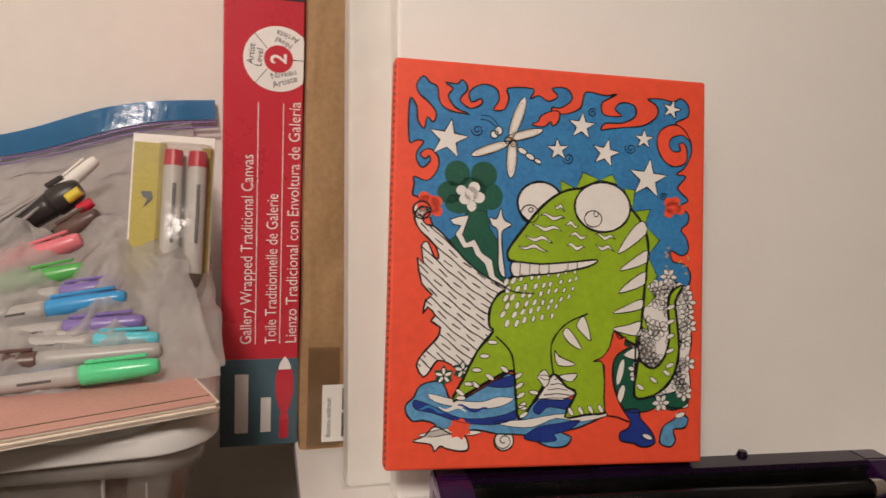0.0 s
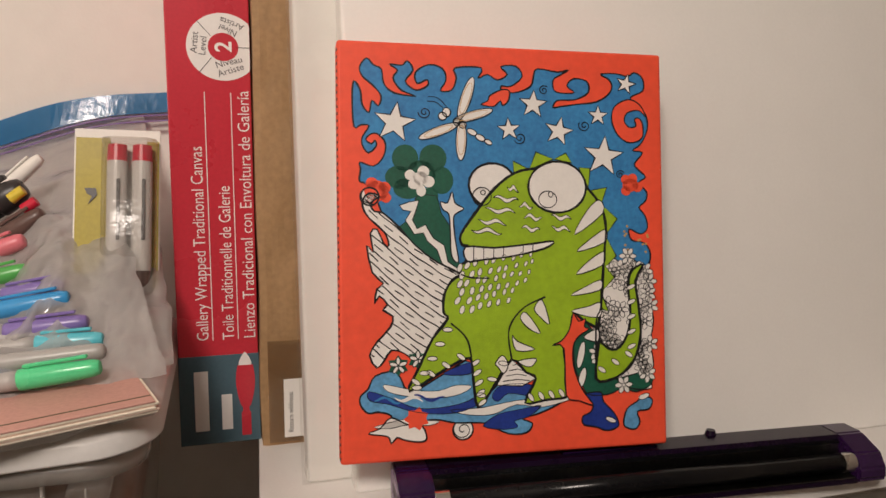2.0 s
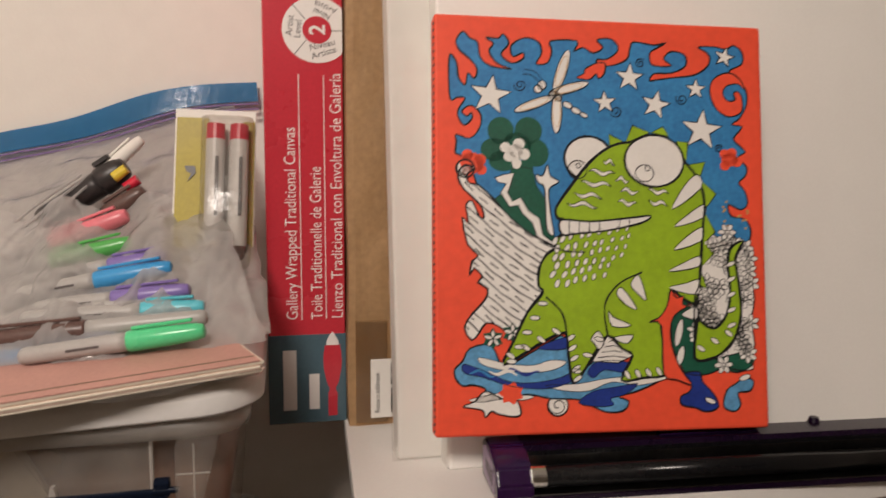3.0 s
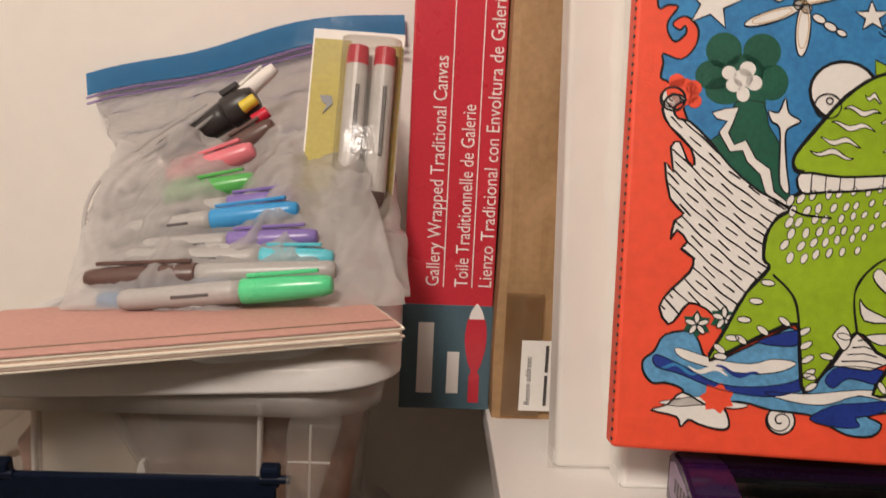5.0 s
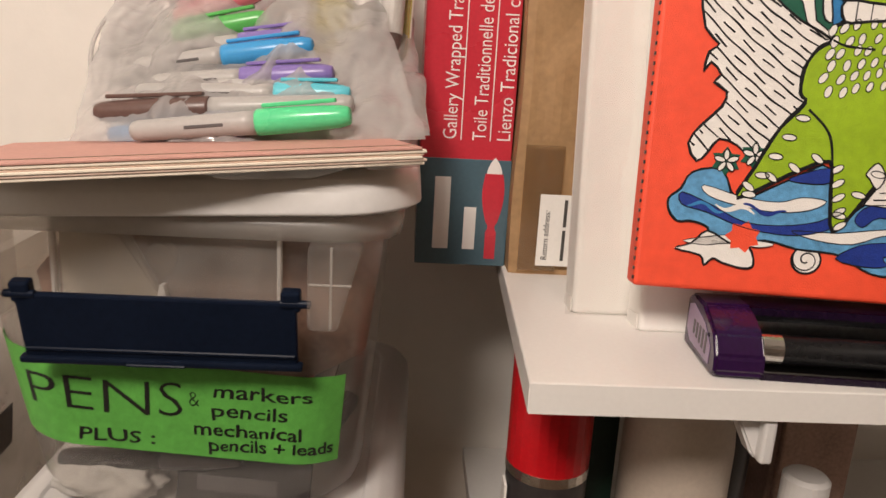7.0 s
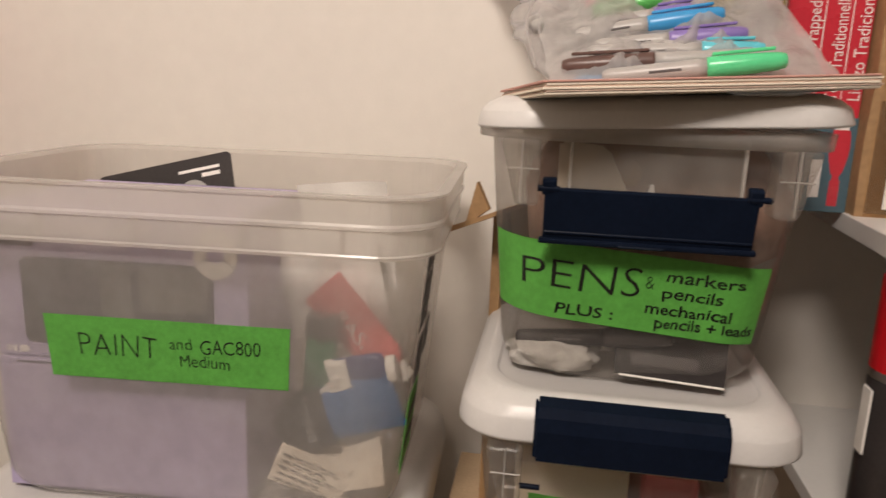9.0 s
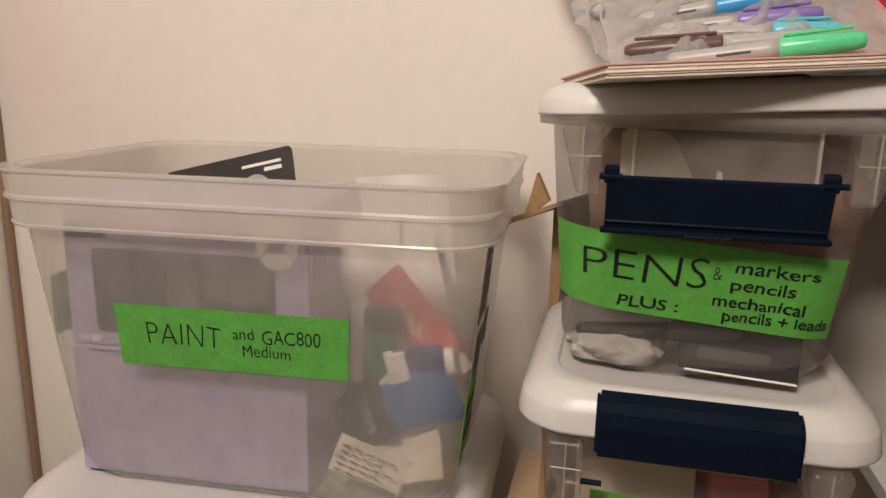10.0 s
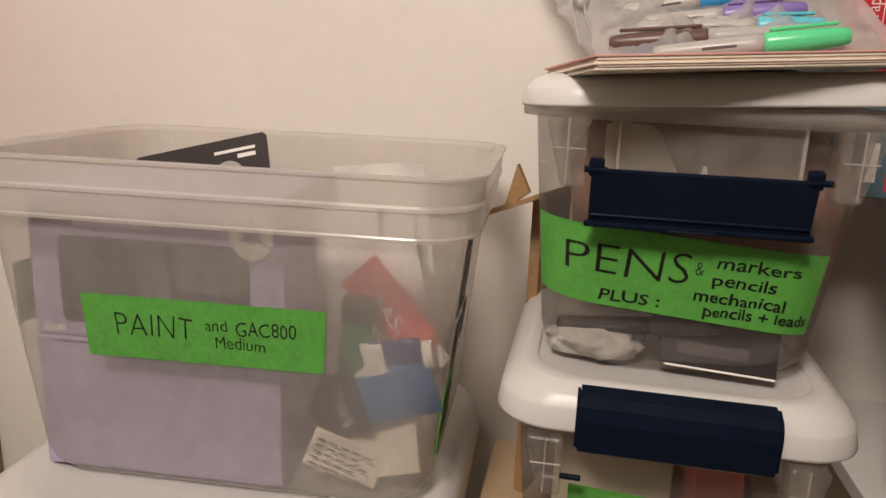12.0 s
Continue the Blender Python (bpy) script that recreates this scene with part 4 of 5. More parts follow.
def paint_tube(m, w, l, body, cap, label, bars=True, band=None):
    """A flattened paint tube: crimped end at 0, shoulder and cap at the far end."""
    t = thing("paint_tube", CONTENTS @ m, label, "paint tube", "paint tubes in the tote")
    rows = []
    for u in (0, 0.04, 0.3, 0.6, 0.85, 0.94, 1.0):
        th = 0.0022 + (w * 0.36) * math.sin(min(1, u * 1.2) * math.pi / 2)
        ww = w * (1.06 - 0.08 * u) if u < 0.9 else w * (0.9 if u < 0.97 else 0.45)
        rows.append([(l * u, ww / 2 * math.cos(a), th / 2 * math.sin(a)) for a in [2 * math.pi * i / 20 for i in range(20)]])
    part("tube", loft(rows), body, t, smooth=True)
    part("cap", rod((l, 0, 0), (l * 1.16, 0, 0), w * 0.36, w * 0.33, 20), cap, t)
    part("crimp", box(-0.004, 0.006, -w * 0.53, w * 0.53, -0.0015, 0.0015, 0.0005, 1), band or body, t)
    return t


def facing(x, y, z, turn, tip=0):
    """A pose lying in the plane that faces the camera side, its long axis turned by an angle from the level."""
    return Matrix.Translation((x, y, z)) @ Matrix.Rotation(radians(-turn), 4, "Y") @ Matrix.Rotation(radians(90 + tip), 4, "X")


TUBEBLUE = mat("blue_tube", (0.03, 0.13, 0.33), 0.35, var=0.06)
TUBENAVY = mat("navy_tube", (0.012, 0.03, 0.16), 0.35, var=0.06)
TUBEPINK = mat("coral_tube", (0.75, 0.16, 0.15), 0.4, var=0.06)
TUBEGREEN = mat("green_tube", (0.02, 0.16, 0.07), 0.4, var=0.06)
tb = paint_tube(facing(0.235, 0.056, 0.112, 200, 4), 0.052, 0.110, TUBEBLUE, DARK, "blue acrylic paint tube with black label end")
part("black_label", box(0.072, 0.114, -0.0275, 0.0275, -0.0100, 0.0112, 0.002), DARK, tb)
writing("tube_words", "BASICS", 0.015, (0, 0, 0), tb, GREY, length=0.040).matrix_basis = Matrix.Translation((0.089, 0.020, 0.0116)) @ pose(0, 0, 0, 0, 0, -90) @ pose(0, 0, 0, -90, 0, 0)
tk = paint_tube(facing(0.148, 0.104, 0.196, -47, 4), 0.046, 0.104, TUBEPINK, PAPER, "coral red paint tube slanting downward")
writing("tube_words", "BASICS", 0.021, (0.0, 0.0, 0.0), tk, PAPER, length=0.070).matrix_basis = pose(0.026, -0.009, 0.0085, -90, 0, 0)
tn = paint_tube(facing(0.168, 0.062, 0.122, 14, 4), 0.038, 0.060, TUBENAVY, PAPER, "navy blue paint tube with white cap", band=PAPER)
part("white_band", box(0.0, 0.020, -0.0185, 0.0185, -0.0065, 0.0075, 0.002), PAPER, tn)
tg = paint_tube(facing(0.152, 0.066, 0.100, 87, 2), 0.034, 0.062, TUBEGREEN, DARK, "dark green paint tube standing up")
part("cap_block", box(0.062, 0.082, -0.017, 0.017, -0.010, 0.010, 0.002), DARK, tg)


def sheet(name, m, w, h, label, category, material=PAPER, curl=0.01, seed=1):
    t = in_tote(name, m, label, category)
    bm = bmesh.new()
    rows = [[bm.verts.new((w * i / 14, h * j / 10, curl * noise.noise(Vector((i * 0.21, j * 0.25, seed))) + curl * 0.8 * math.sin(i / 14 * 2.4 + seed))) for i in range(15)] for j in range(11)]
    for a, b in zip(rows, rows[1:]):
        for i in range(14):
            bm.faces.new((a[i], a[i + 1], b[i + 1], b[i]))
    part("paper", bm, material, t, smooth=True)
    return t


RECEIPT = mat("receipt_paper", (0.78, 0.70, 0.60), 0.7, var=0.05, scale=30)
r1 = sheet("receipt", facing(0.106, 0.034, 0.034, -20, -14), 0.078, 0.036, "curled printed receipt leaning inside the tote", "receipt", RECEIPT, 0.006, 2)
for j in range(5):
    for i in range(5 - (j % 2)):
        part("print_bar", box(0.006 + 0.0125 * i, 0.015 + 0.0125 * i, 0.004 + 0.0058 * j, 0.0056 + 0.0058 * j, 0.0085, 0.0088), GREYINK, r1)
sheet("receipt", facing(0.152, 0.040, 0.016, 14, -30), 0.078, 0.048, "tan folded paper slip inside the tote", "paper", RECEIPT, 0.008, 3)
sheet("paper_sheet", facing(0.112, 0.185, 0.170, 6, 8), 0.105, 0.115, "white folded paper standing inside the tote", "paper", PAPER, 0.010, 4)
sheet("paper_sheet", facing(0.100, 0.150, 0.130, 12, 6), 0.120, 0.118, "white paper sheet leaning inside the tote", "paper", PAPER, 0.012, 6)
sheet("paper_sheet", facing(-0.01, 0.242, 0.160, -4, 5), 0.120, 0.110, "white paper sheet behind the cartons", "paper", PAPER, 0.012, 8)
sheet("paper_scrap", facing(0.160, 0.055, 0.082, 52, 10), 0.050, 0.024, "torn white paper scrap between paint tubes", "paper", PAPER, 0.004, 5)

cf = thing("cardboard_flap", pose(-0.318, 0.872, 1.062, 0, 0, -20), "torn brown cardboard flap beside the tote", "cardboard")
part("flap", prism([(-0.028, 0.004), (0.030, 0.030), (0.030, 0.034), (-0.028, 0.010)], 0, 0.14), KRAFT, cf)
part("flap_edge", prism([(-0.012, 0.012), (0.000, 0.058), (0.014, 0.032)], 0.004, 0.010), KRAFT, cf)
part("stand", box(-0.006, 0.006, 0.06, 0.14, -0.505, 0.02, 0.001), KRAFT, cf)

# ---- ultraviolet tube lamp on the shelf ----
uv = thing("uv_lamp", pose(0.143, 0.700, SZ, 0, 0, -4.5), "purple tube lamp with black tube and silver ends", "lamp")
UL = 0.452
PROF = [(0.004, 0.0), (0.062, 0.0), (0.064, 0.004), (0.064, 0.031), (0.058, 0.036), (0.034, 0.036), (0.010, 0.026), (0.002, 0.014), (0.001, 0.004)]


def uv_prism(x0, x1, prof, bevel=0.0):
    bm = loft([[(x, y, z) for y, z in prof] for x in (x0, x1)])
    if bevel:
        bmesh.ops.bevel(bm, geom=bm.edges[:], offset=bevel, segments=2, affect="EDGES")
    return bm


for x0, x1 in ((0, 0.030), (UL - 0.030, UL)):
    part("end_cap", uv_prism(x0, x1, PROF, 0.002), PURPLEC, uv, "glossy violet end cap")
part("housing", uv_prism(0.029, UL - 0.029, [(0.004, 0.0), (0.062, 0.0), (0.063, 0.031), (0.058, 0.0355), (0.033, 0.0355), (0.031, 0.031), (0.031, 0.0055), (0.004, 0.004)]), PURPLE, uv, "dark purple housing")
part("reflector", uv_prism(0.030, UL - 0.030, [(0.005, 0.0042), (0.030, 0.0060), (0.0305, 0.030), (0.0295, 0.030), (0.029, 0.0072), (0.005, 0.0054)]), DULL, uv, "dull metal reflector")
part("tube", rod((0.041, 0.014, 0.0165), (UL - 0.041, 0.014, 0.0165), 0.0088, seg=28), BLACK, uv, "black glass tube", smooth=True)
for x0, x1 in ((0.029, 0.041), (UL - 0.041, UL - 0.029)):
    f = part("ferrule", rod((x0, 0.014, 0.0165), (x1, 0.014, 0.0165), 0.0091, seg=28), ALU, uv, "silver tube end", smooth=False)
part("guard_bar", uv_prism(0.030, UL - 0.030, [(0.0285, 0.0285), (0.034, 0.0285), (0.034, 0.0315), (0.0285, 0.0315)]), BLACK, uv)
part("switch_strip", box(0.15, 0.24, 0.040, 0.048, 0.0355, 0.0372, 0.0005, 1), PURPLEC, uv)
part("knob", rod((0.305, 0.058, 0.034), (0.305, 0.058, 0.0395), 0.006, 0.004, 18), PURPLE, uv)
part("sticker", prism([(0.012, 0.005), (0.050, 0.006), (0.058, 0.012), (0.058, 0.028), (0.050, 0.031), (0.026, 0.026), (0.012, 0.016)], 0, 0.0004), LAMPLAB, uv, "lilac grey printed sticker").matrix_basis = Matrix(((0, -1, 0, 0.0), (1, 0, 0, 0), (0, 0, 1, 0), (0, 0, 0, 1))) @ Matrix.Translation((0, 0.0001, 0))
for i in range(5):
    part("print_bar", box(-0.0008, -0.0005, 0.018 + 0.006 * i, 0.021 + 0.006 * i, 0.009 + 0.001 * i, 0.022), GREYINK, uv)

fp = thing("framed_print", pose(-1.175, 0.86, 1.075), "red and white print in a narrow brown frame", "picture")
part("picture_frame", box(0.0, 0.012, 0.0, 0.24, 0.0, 0.32, 0.002), FRAMEW, fp)
part("mount", box(0.012, 0.0126, 0.008, 0.232, 0.008, 0.312), PAPER, fp)
pr = part("print", box(0.0126, 0.0132, 0.020, 0.220, 0.020, 0.300), CRIMSON, fp)
for k in range(9):
    part("pale_stripe", box(0.0132, 0.0136, 0.024, 0.216, 0.030 + 0.030 * k, 0.038 + 0.030 * k), ROSE, pr)

# ---- things below the shelf ----
t = thing("under_shelf", pose(0, 0, 0), "pale lower shelf board carrying bottles", "shelf")
part("board", box(0.04, 1.36, 0.73, WY, 0.80, 0.818, 0.001), SHELF, t)


def bottle(at, rows, material, label, cap=None):
    t = thing("bottle", pose(*at), label, "bottle", "bottles below the shelf")
    part("bottle_body", loft([[(r * math.cos(2 * math.pi * i / 28), r * math.sin(2 * math.pi * i / 28), z) for i in range(28)] for r, z in rows]), material, t, smooth=True)
    if cap:
        r, z0, z1, m = cap
        part("cap", loft([[(rr * math.cos(2 * math.pi * i / 28), rr * math.sin(2 * math.pi * i / 28), z) for i in range(28)] for rr, z in ((r, z0), (r, z1 - 0.003), (r - 0.003, z1))]), m, t)
    return t


REDCAN = mat("red_can", (0.50, 0.006, 0.012), 0.3, var=0.08)
BOTTLEW = mat("cream_bottle", (0.50, 0.43, 0.36), 0.45, var=0.06)
DKGREEN = mat("dark_green_box", (0.012, 0.035, 0.022), 0.5, var=0.2)
rb = bottle((0.075, 0.810, 0.818), ((0.030, 0), (0.031, 0.004), (0.031, 0.158), (0.029, 0.166)), DARK, "dark can with wide red cap", (0.0315, 0.166, 0.252, REDCAN))
part("print_bar", box(-0.033, -0.031, -0.012, 0.004, 0.09, 0.15), PAPER, rb)
part("silver_band", rod((0, 0, 0.160), (0, 0, 0.168), 0.0318, seg=28), ALU, rb)
t = thing("dark_carton", pose(0.124, 0.85, 0.818), "dark green narrow carton between bottles", "carton")
part("carton", box(-0.017, 0.017, 0, 0.06, 0, 0.250, 0.001), DKGREEN, t)
wb_ = bottle((0.178, 0.820, 0.818), ((0.036, 0), (0.042, 0.006), (0.042, 0.185), (0.040, 0.205), (0.032, 0.228), (0.026, 0.244)), BOTTLEW, "squat cream plastic bottle with round shoulders")
part("print_bar", box(-0.02, 0.022, -0.0432, -0.0405, 0.115, 0.150, 0.0006, 1), DARK, wb_)
bottle((0.268, 0.79, 0.818), ((0.026, 0), (0.028, 0.004), (0.028, 0.118), (0.014, 0.142)), PAPER, "small white bottle with white cap", (0.017, 0.142, 0.172, LIDW))
bottle((0.246, 0.90, 0.818), ((0.03, 0), (0.031, 0.004), (0.031, 0.19), (0.02, 0.21)), DARK, "black bottle standing at the back")
t = thing("red_folder", pose(0.316, 0.88, 0.818), "dull red folder standing below the shelf", "folder")
part("cover", box(-0.02, 0.05, 0.008, 0.12, 0, 0.235, 0.003), CASE, t)
part("spine", box(-0.018, 0.048, 0, 0.008, 0.002, 0.233, 0.003), CASE, t)

# ---- the small painting: coloured plain shapes with inked outlines, in millimetres from the lower left corner ----
P_BLUE = mat("blue_acrylic", (0.035, 0.22, 0.46), 0.5, var=0.2, scale=45, fine=240, bump=0.45, bump_scale=1300, tint=(0.02, 0.14, 0.36))
P_GREEN = mat("lime_acrylic", (0.30, 0.47, 0.012), 0.5, var=0.10, scale=22, fine=160, bump=0.45, bump_scale=1300)
P_DARKGREEN = mat("forest_acrylic", (0.006, 0.095, 0.055), 0.5, var=0.14, scale=30, bump=0.45, bump_scale=1300)
P_WHITE = mat("bare_primed_canvas", (0.80, 0.77, 0.73), 0.6, var=0.03, scale=30, bump=0.45, bump_scale=1300)
P_DEEP = mat("ultramarine_acrylic", (0.010, 0.035, 0.26), 0.5, var=0.15, scale=45, bump=0.45, bump_scale=1300)
P_LIGHT = mat("pale_blue_acrylic", (0.11, 0.33, 0.58), 0.5, var=0.2, scale=60, fine=300, bump=0.45, bump_scale=1300)
P_INK = mat("paint_pen_ink", (0.010, 0.010, 0.012), 0.4, var=0.1)
P_GOLD = mat("gold_pen", (0.55, 0.33, 0.10), 0.4, var=0.1)

painting = thing("painted_canvas", pose(0.101, 0.738, 1.1475, -TIP, 0.7, -5.0) @ Matrix.Diagonal((1.04, 1, 0.985, 1)), "small painted canvas with orange border and blue ground", "painting")
part("stretched_canvas", box(0, 0.2794, 0, 0.020, 0, 0.3556, 0.0028, 3), ORANGE, painting, "orange painted canvas")
edge_a = [(13.2, 282.4), (12, 305.8), (13.4, 320.8), (18.5, 313.1), (19.8, 301.4), (25.3, 294.5), (27.6, 305), (32.7, 300.4), (35.1, 309), (28.2, 318.1), (20.4, 324.9), (18.1, 332.7), (23.7, 340.5), (29.2, 335.1), (35.6, 331.6), (37.4, 319.5), (45.8, 311.8), (63.6, 309.6), (51.4, 314.4), (44.9, 324.5), (48.7, 331.3), (42.1, 336.2), (52.4, 335.7), (56.7, 339.7), (61.3, 331.8), (54.7, 322.1), (63.6, 314.8), (73.1, 319), (72.7, 324.2), (64.6, 320.6), (63.2, 330), (74.1, 337.1)]
edge_b = [(85.6, 334.3), (88.4, 324.4), (83.6, 315.1), (93.2, 316), (97.1, 326.7), (96.1, 335.3), (118.4, 336.3), (115.5, 327), (123.3, 330.7), (132.1, 326.2), (140.5, 331.4), (135.1, 338), (147.9, 339.1), (153.4, 330), (143.5, 321.3), (135.1, 321), (137.1, 315.7), (149.5, 316.2), (160.9, 322), (163.4, 331), (166.9, 337.5), (184.6, 335.3), (194.3, 337.7), (186.1, 332.4), (180.6, 328.2), (181.1, 319.4), (187.2, 316.7), (199.5, 317.6), (192.8, 323.3), (198.9, 330), (210.7, 328), (211.8, 318.1), (199.5, 311.2), (184.2, 310.1), (180.1, 303.6)]
edge_c = [(187.3, 304.8), (202.6, 307.3), (219.1, 309.9), (230.5, 317.3), (233.6, 325.4), (229.9, 331.3), (223.1, 335), (236.7, 336.1), (248.2, 334.1), (254.5, 337.8), (262, 332.6), (262.1, 321.5), (250.5, 315.1), (255.8, 308.2), (264.4, 299.4), (265.6, 286.3), (259.3, 272.9), (251.4, 266.7), (260.9, 264.9), (253.1, 254.6), (257.4, 248.6), (263.3, 242.6), (256.4, 237.4), (263.9, 229.3), (262.9, 221.2), (256.6, 215), (261.9, 207.9), (264.2, 196.7), (257.8, 191), (247.1, 195.6), (249.3, 185.4), (261.1, 182.8), (266.5, 172.6), (262.3, 160.8), (245.3, 159.9)]
edge_d = [(224.3, 144.8), (142.3, 155.8), (93, 146.5), (64.2, 161.3), (40.6, 195.1), (30.5, 221.3), (22.2, 234), (17.1, 236.8), (18.1, 246.2), (17.7, 252.4), (28.7, 249.3), (36.7, 258), (38.1, 268.9), (32.6, 276.3), (27, 276.7), (22.4, 271.8), (27, 268.1), (29.8, 271.1), (30.7, 266.3), (24.6, 260.5), (20, 266.1), (19.6, 273.6), (25.2, 283.2), (18.8, 284)]
body_a = [(145.1, 244.6), (127.3, 230.6), (110.6, 208.9), (98.9, 191.3), (99.8, 182.6), (105.7, 180.1), (103.7, 168.9), (96.9, 164), (98.4, 157.2), (90.6, 151.4), (84.3, 139.3), (83.8, 124.6), (87.1, 119.2), (74.5, 102.8), (63, 78.7), (54.8, 59), (83.2, 75.6), (104.7, 85.3), (107.6, 67.4), (111.5, 42.4), (125.4, 60.7), (140.4, 82.2), (152.5, 70.8), (161.1, 64.9), (151.5, 44.2), (170.3, 45.9), (187.3, 47.2)]
body_b = [(188.3, 54.3), (187.2, 74.6), (186, 93.9), (192.2, 107.4), (195.2, 121), (204.6, 113.7), (216.1, 106.3), (217.2, 94.1), (214.2, 62.5), (227.9, 61), (241.7, 68.7), (251.2, 81.8), (255.8, 102.3), (254, 128.1), (251.7, 148.6), (259.1, 163.4), (248.5, 157.8), (244.8, 144.6), (246.6, 119), (243, 99.5), (233, 87.5), (222.5, 91.4), (216.6, 101.7), (220.1, 129.6), (223.1, 170.2), (225.5, 195.5), (221.7, 214.7), (211.3, 229.7), (192.6, 245.4), (164.7, 248.9)]
hill = [(28.8, 226.3), (32.9, 223.2), (28.2, 220.6), (25.8, 216.0), (28.8, 210.9), (35.8, 209.6), (48.7, 197.4), (61.6, 182.0), (79.2, 167.6), (100.4, 155.9), (92.5, 144.4), (89.8, 121.9), (79.2, 97.6), (69.9, 79.2), (60.2, 83.8), (51.4, 91.2), (41.1, 94.3), (35.2, 85.9), (29.3, 79.9), (23.5, 90.5), (29.9, 101.7), (40.5, 113.7), (42.3, 122.8), (34.6, 128.0), (38.2, 132.8), (31.7, 140.0), (28.2, 133.8), (29.9, 145.7), (35.2, 150.7), (26.4, 159.9), (22.3, 182.6), (27.6, 176.3), (25.2, 192.5), (30.5, 196.2), (35.8, 183.7), (39.9, 182.0), (37.0, 192.8), (24.1, 205.8), (19.1, 216.0), (21.7, 224.5)]
plant = [(63.1, 224.1), (79.2, 224.3), (82.8, 209.9), (92.5, 194.1), (95.7, 173.9), (97.4, 158.8), (79.2, 168.2), (61.6, 182.6), (48.7, 198.3), (59.3, 204.9), (61.6, 216.9)]
zigzag = [(48.7, 216.2), (56.4, 219.2), (64.6, 220.4), (61.6, 209.8), (59.3, 203.8), (63.1, 196.3), (69.9, 199.8), (76.3, 188.3), (85.1, 182.0), (88.0, 168.1), (100.4, 158.8), (94.5, 157.1), (82.8, 167.0), (79.2, 178.2), (71.0, 186.0), (68.1, 192.9), (60.5, 191.7), (53.4, 203.7), (58.1, 211.2), (51.7, 212.3)]
stem = [(82.5, 219.4), (88.3, 218.5), (92.1, 228.2), (94.5, 218.5), (101.8, 213.8), (96, 209.8), (93.1, 204.9), (94.5, 185.5), (96.9, 167.9), (91.1, 172.8), (90.2, 195.2), (89.2, 208.8), (84.4, 212.6)]
water = [(27.9, 73.1), (44.9, 75.5), (56.2, 58.5), (88, 75), (105.6, 81.3), (111.5, 43.4), (128.4, 60.6), (152.5, 50.7), (170.8, 45.4), (188.3, 47.2), (180.6, 41.4), (162.7, 34.1), (148.5, 30.7), (157.6, 26.2), (152.6, 18.4), (137.4, 18.2), (122.4, 25.9), (113.5, 29.3), (92.8, 30.3), (73.4, 34.2), (44.7, 29.7), (40, 39.7), (29.6, 43), (22.1, 42.4), (16.5, 48.4), (15.7, 56.2), (22.2, 62.7)]
dark_pools = [[(22.9, 60.5), (41.1, 53.6), (61.6, 44.5), (88.0, 44.8), (108.6, 51.2), (110.9, 63.6), (114.5, 57.1), (113.3, 46.1), (91.0, 38.6), (61.6, 41.0), (38.2, 49.1), (23.5, 52.8)], [(115.5, 26.3), (128.4, 35.6), (147.5, 38.8), (165.2, 41.1), (155.1, 32.4), (142.4, 29), (145, 23.8), (132.4, 22.4)], [(123.4, 51.8), (132.4, 60.5), (157.5, 59.5), (155, 50.6), (137.4, 53.3), (128.4, 46.6)], [(83.2, 73.2), (105.6, 81.3), (106.6, 72.3), (92.9, 70.8)]]
white_foam = [[(35.2, 65.7), (58.7, 59.8), (79.2, 58.4), (92.5, 62.3), (106.2, 60.9), (97.4, 54.8), (79.2, 52.1), (55.8, 54.4), (38.2, 59.4)], [(88.0, 41.4), (114.5, 42.0), (143.8, 46.6), (173.2, 47.1), (193.1, 46.0), (167.3, 39.7), (143.8, 43.0), (123.9, 35.7), (102.7, 36.7)], [(26.4, 30.6), (41.1, 34.2), (52.8, 36.0), (64.6, 34.3), (79.2, 32.5), (70.4, 29.5), (52.8, 30.8), (38.2, 28.7)]]
foam_tip = [(22, 25.4), (31.4, 29.3), (40, 37.7), (53.3, 31.2), (64.7, 29.7), (68.6, 18.7), (62.8, 16), (50.3, 18.6), (44.6, 20.9), (39.9, 16.3), (37.1, 22.3)]
puddles = [[(203.9, 48.6), (218.5, 50), (220.7, 41.7), (230.2, 31), (234.5, 20.5), (229.3, 16.6), (221.9, 16), (214.5, 19.4), (202.9, 22), (201.9, 29.2), (209.2, 33), (211.2, 40.1)], [(242, 17), (238.8, 21.3), (241.9, 33.6), (250.4, 39.4), (257.9, 44.3), (265.5, 40.9), (262.3, 32.7), (251.6, 31.1), (253.8, 21.7), (249.5, 15.6)]]
vine = [(197.3, 109.8), (204.6, 113.7), (214, 99.2), (214.2, 68.6), (224.8, 61.1), (240.6, 62.6), (263.1, 66.9), (265.4, 55.4), (251.4, 48.7), (238.6, 52.3), (224.8, 47.7), (208, 48.4), (201.7, 57.8), (195.4, 74.4), (195.3, 94.7)]
blooms = [(224.2, 155), (231.5, 169.2), (239.9, 164), (246.2, 172.2), (254.8, 163.9), (264.5, 160.8), (267.8, 148.4), (264.7, 134.1), (268.1, 113.4), (265, 92.8), (267.4, 72), (262.1, 61.8), (265.4, 51.3), (246, 52), (230, 62.9), (216.3, 73.7), (217.1, 114.4)]
flame = [(187.3, 49.3), (186.1, 89.8), (175.8, 93.2), (184, 97), (191.1, 106.9), (194.7, 121), (199.4, 113.8), (205.6, 115.7), (204.6, 108.6), (208.8, 106.5), (199.5, 100.6), (194.3, 91.6), (194.4, 74.4), (199.6, 57.9), (204.9, 48.5), (211.2, 39.1), (198.7, 43.7)]
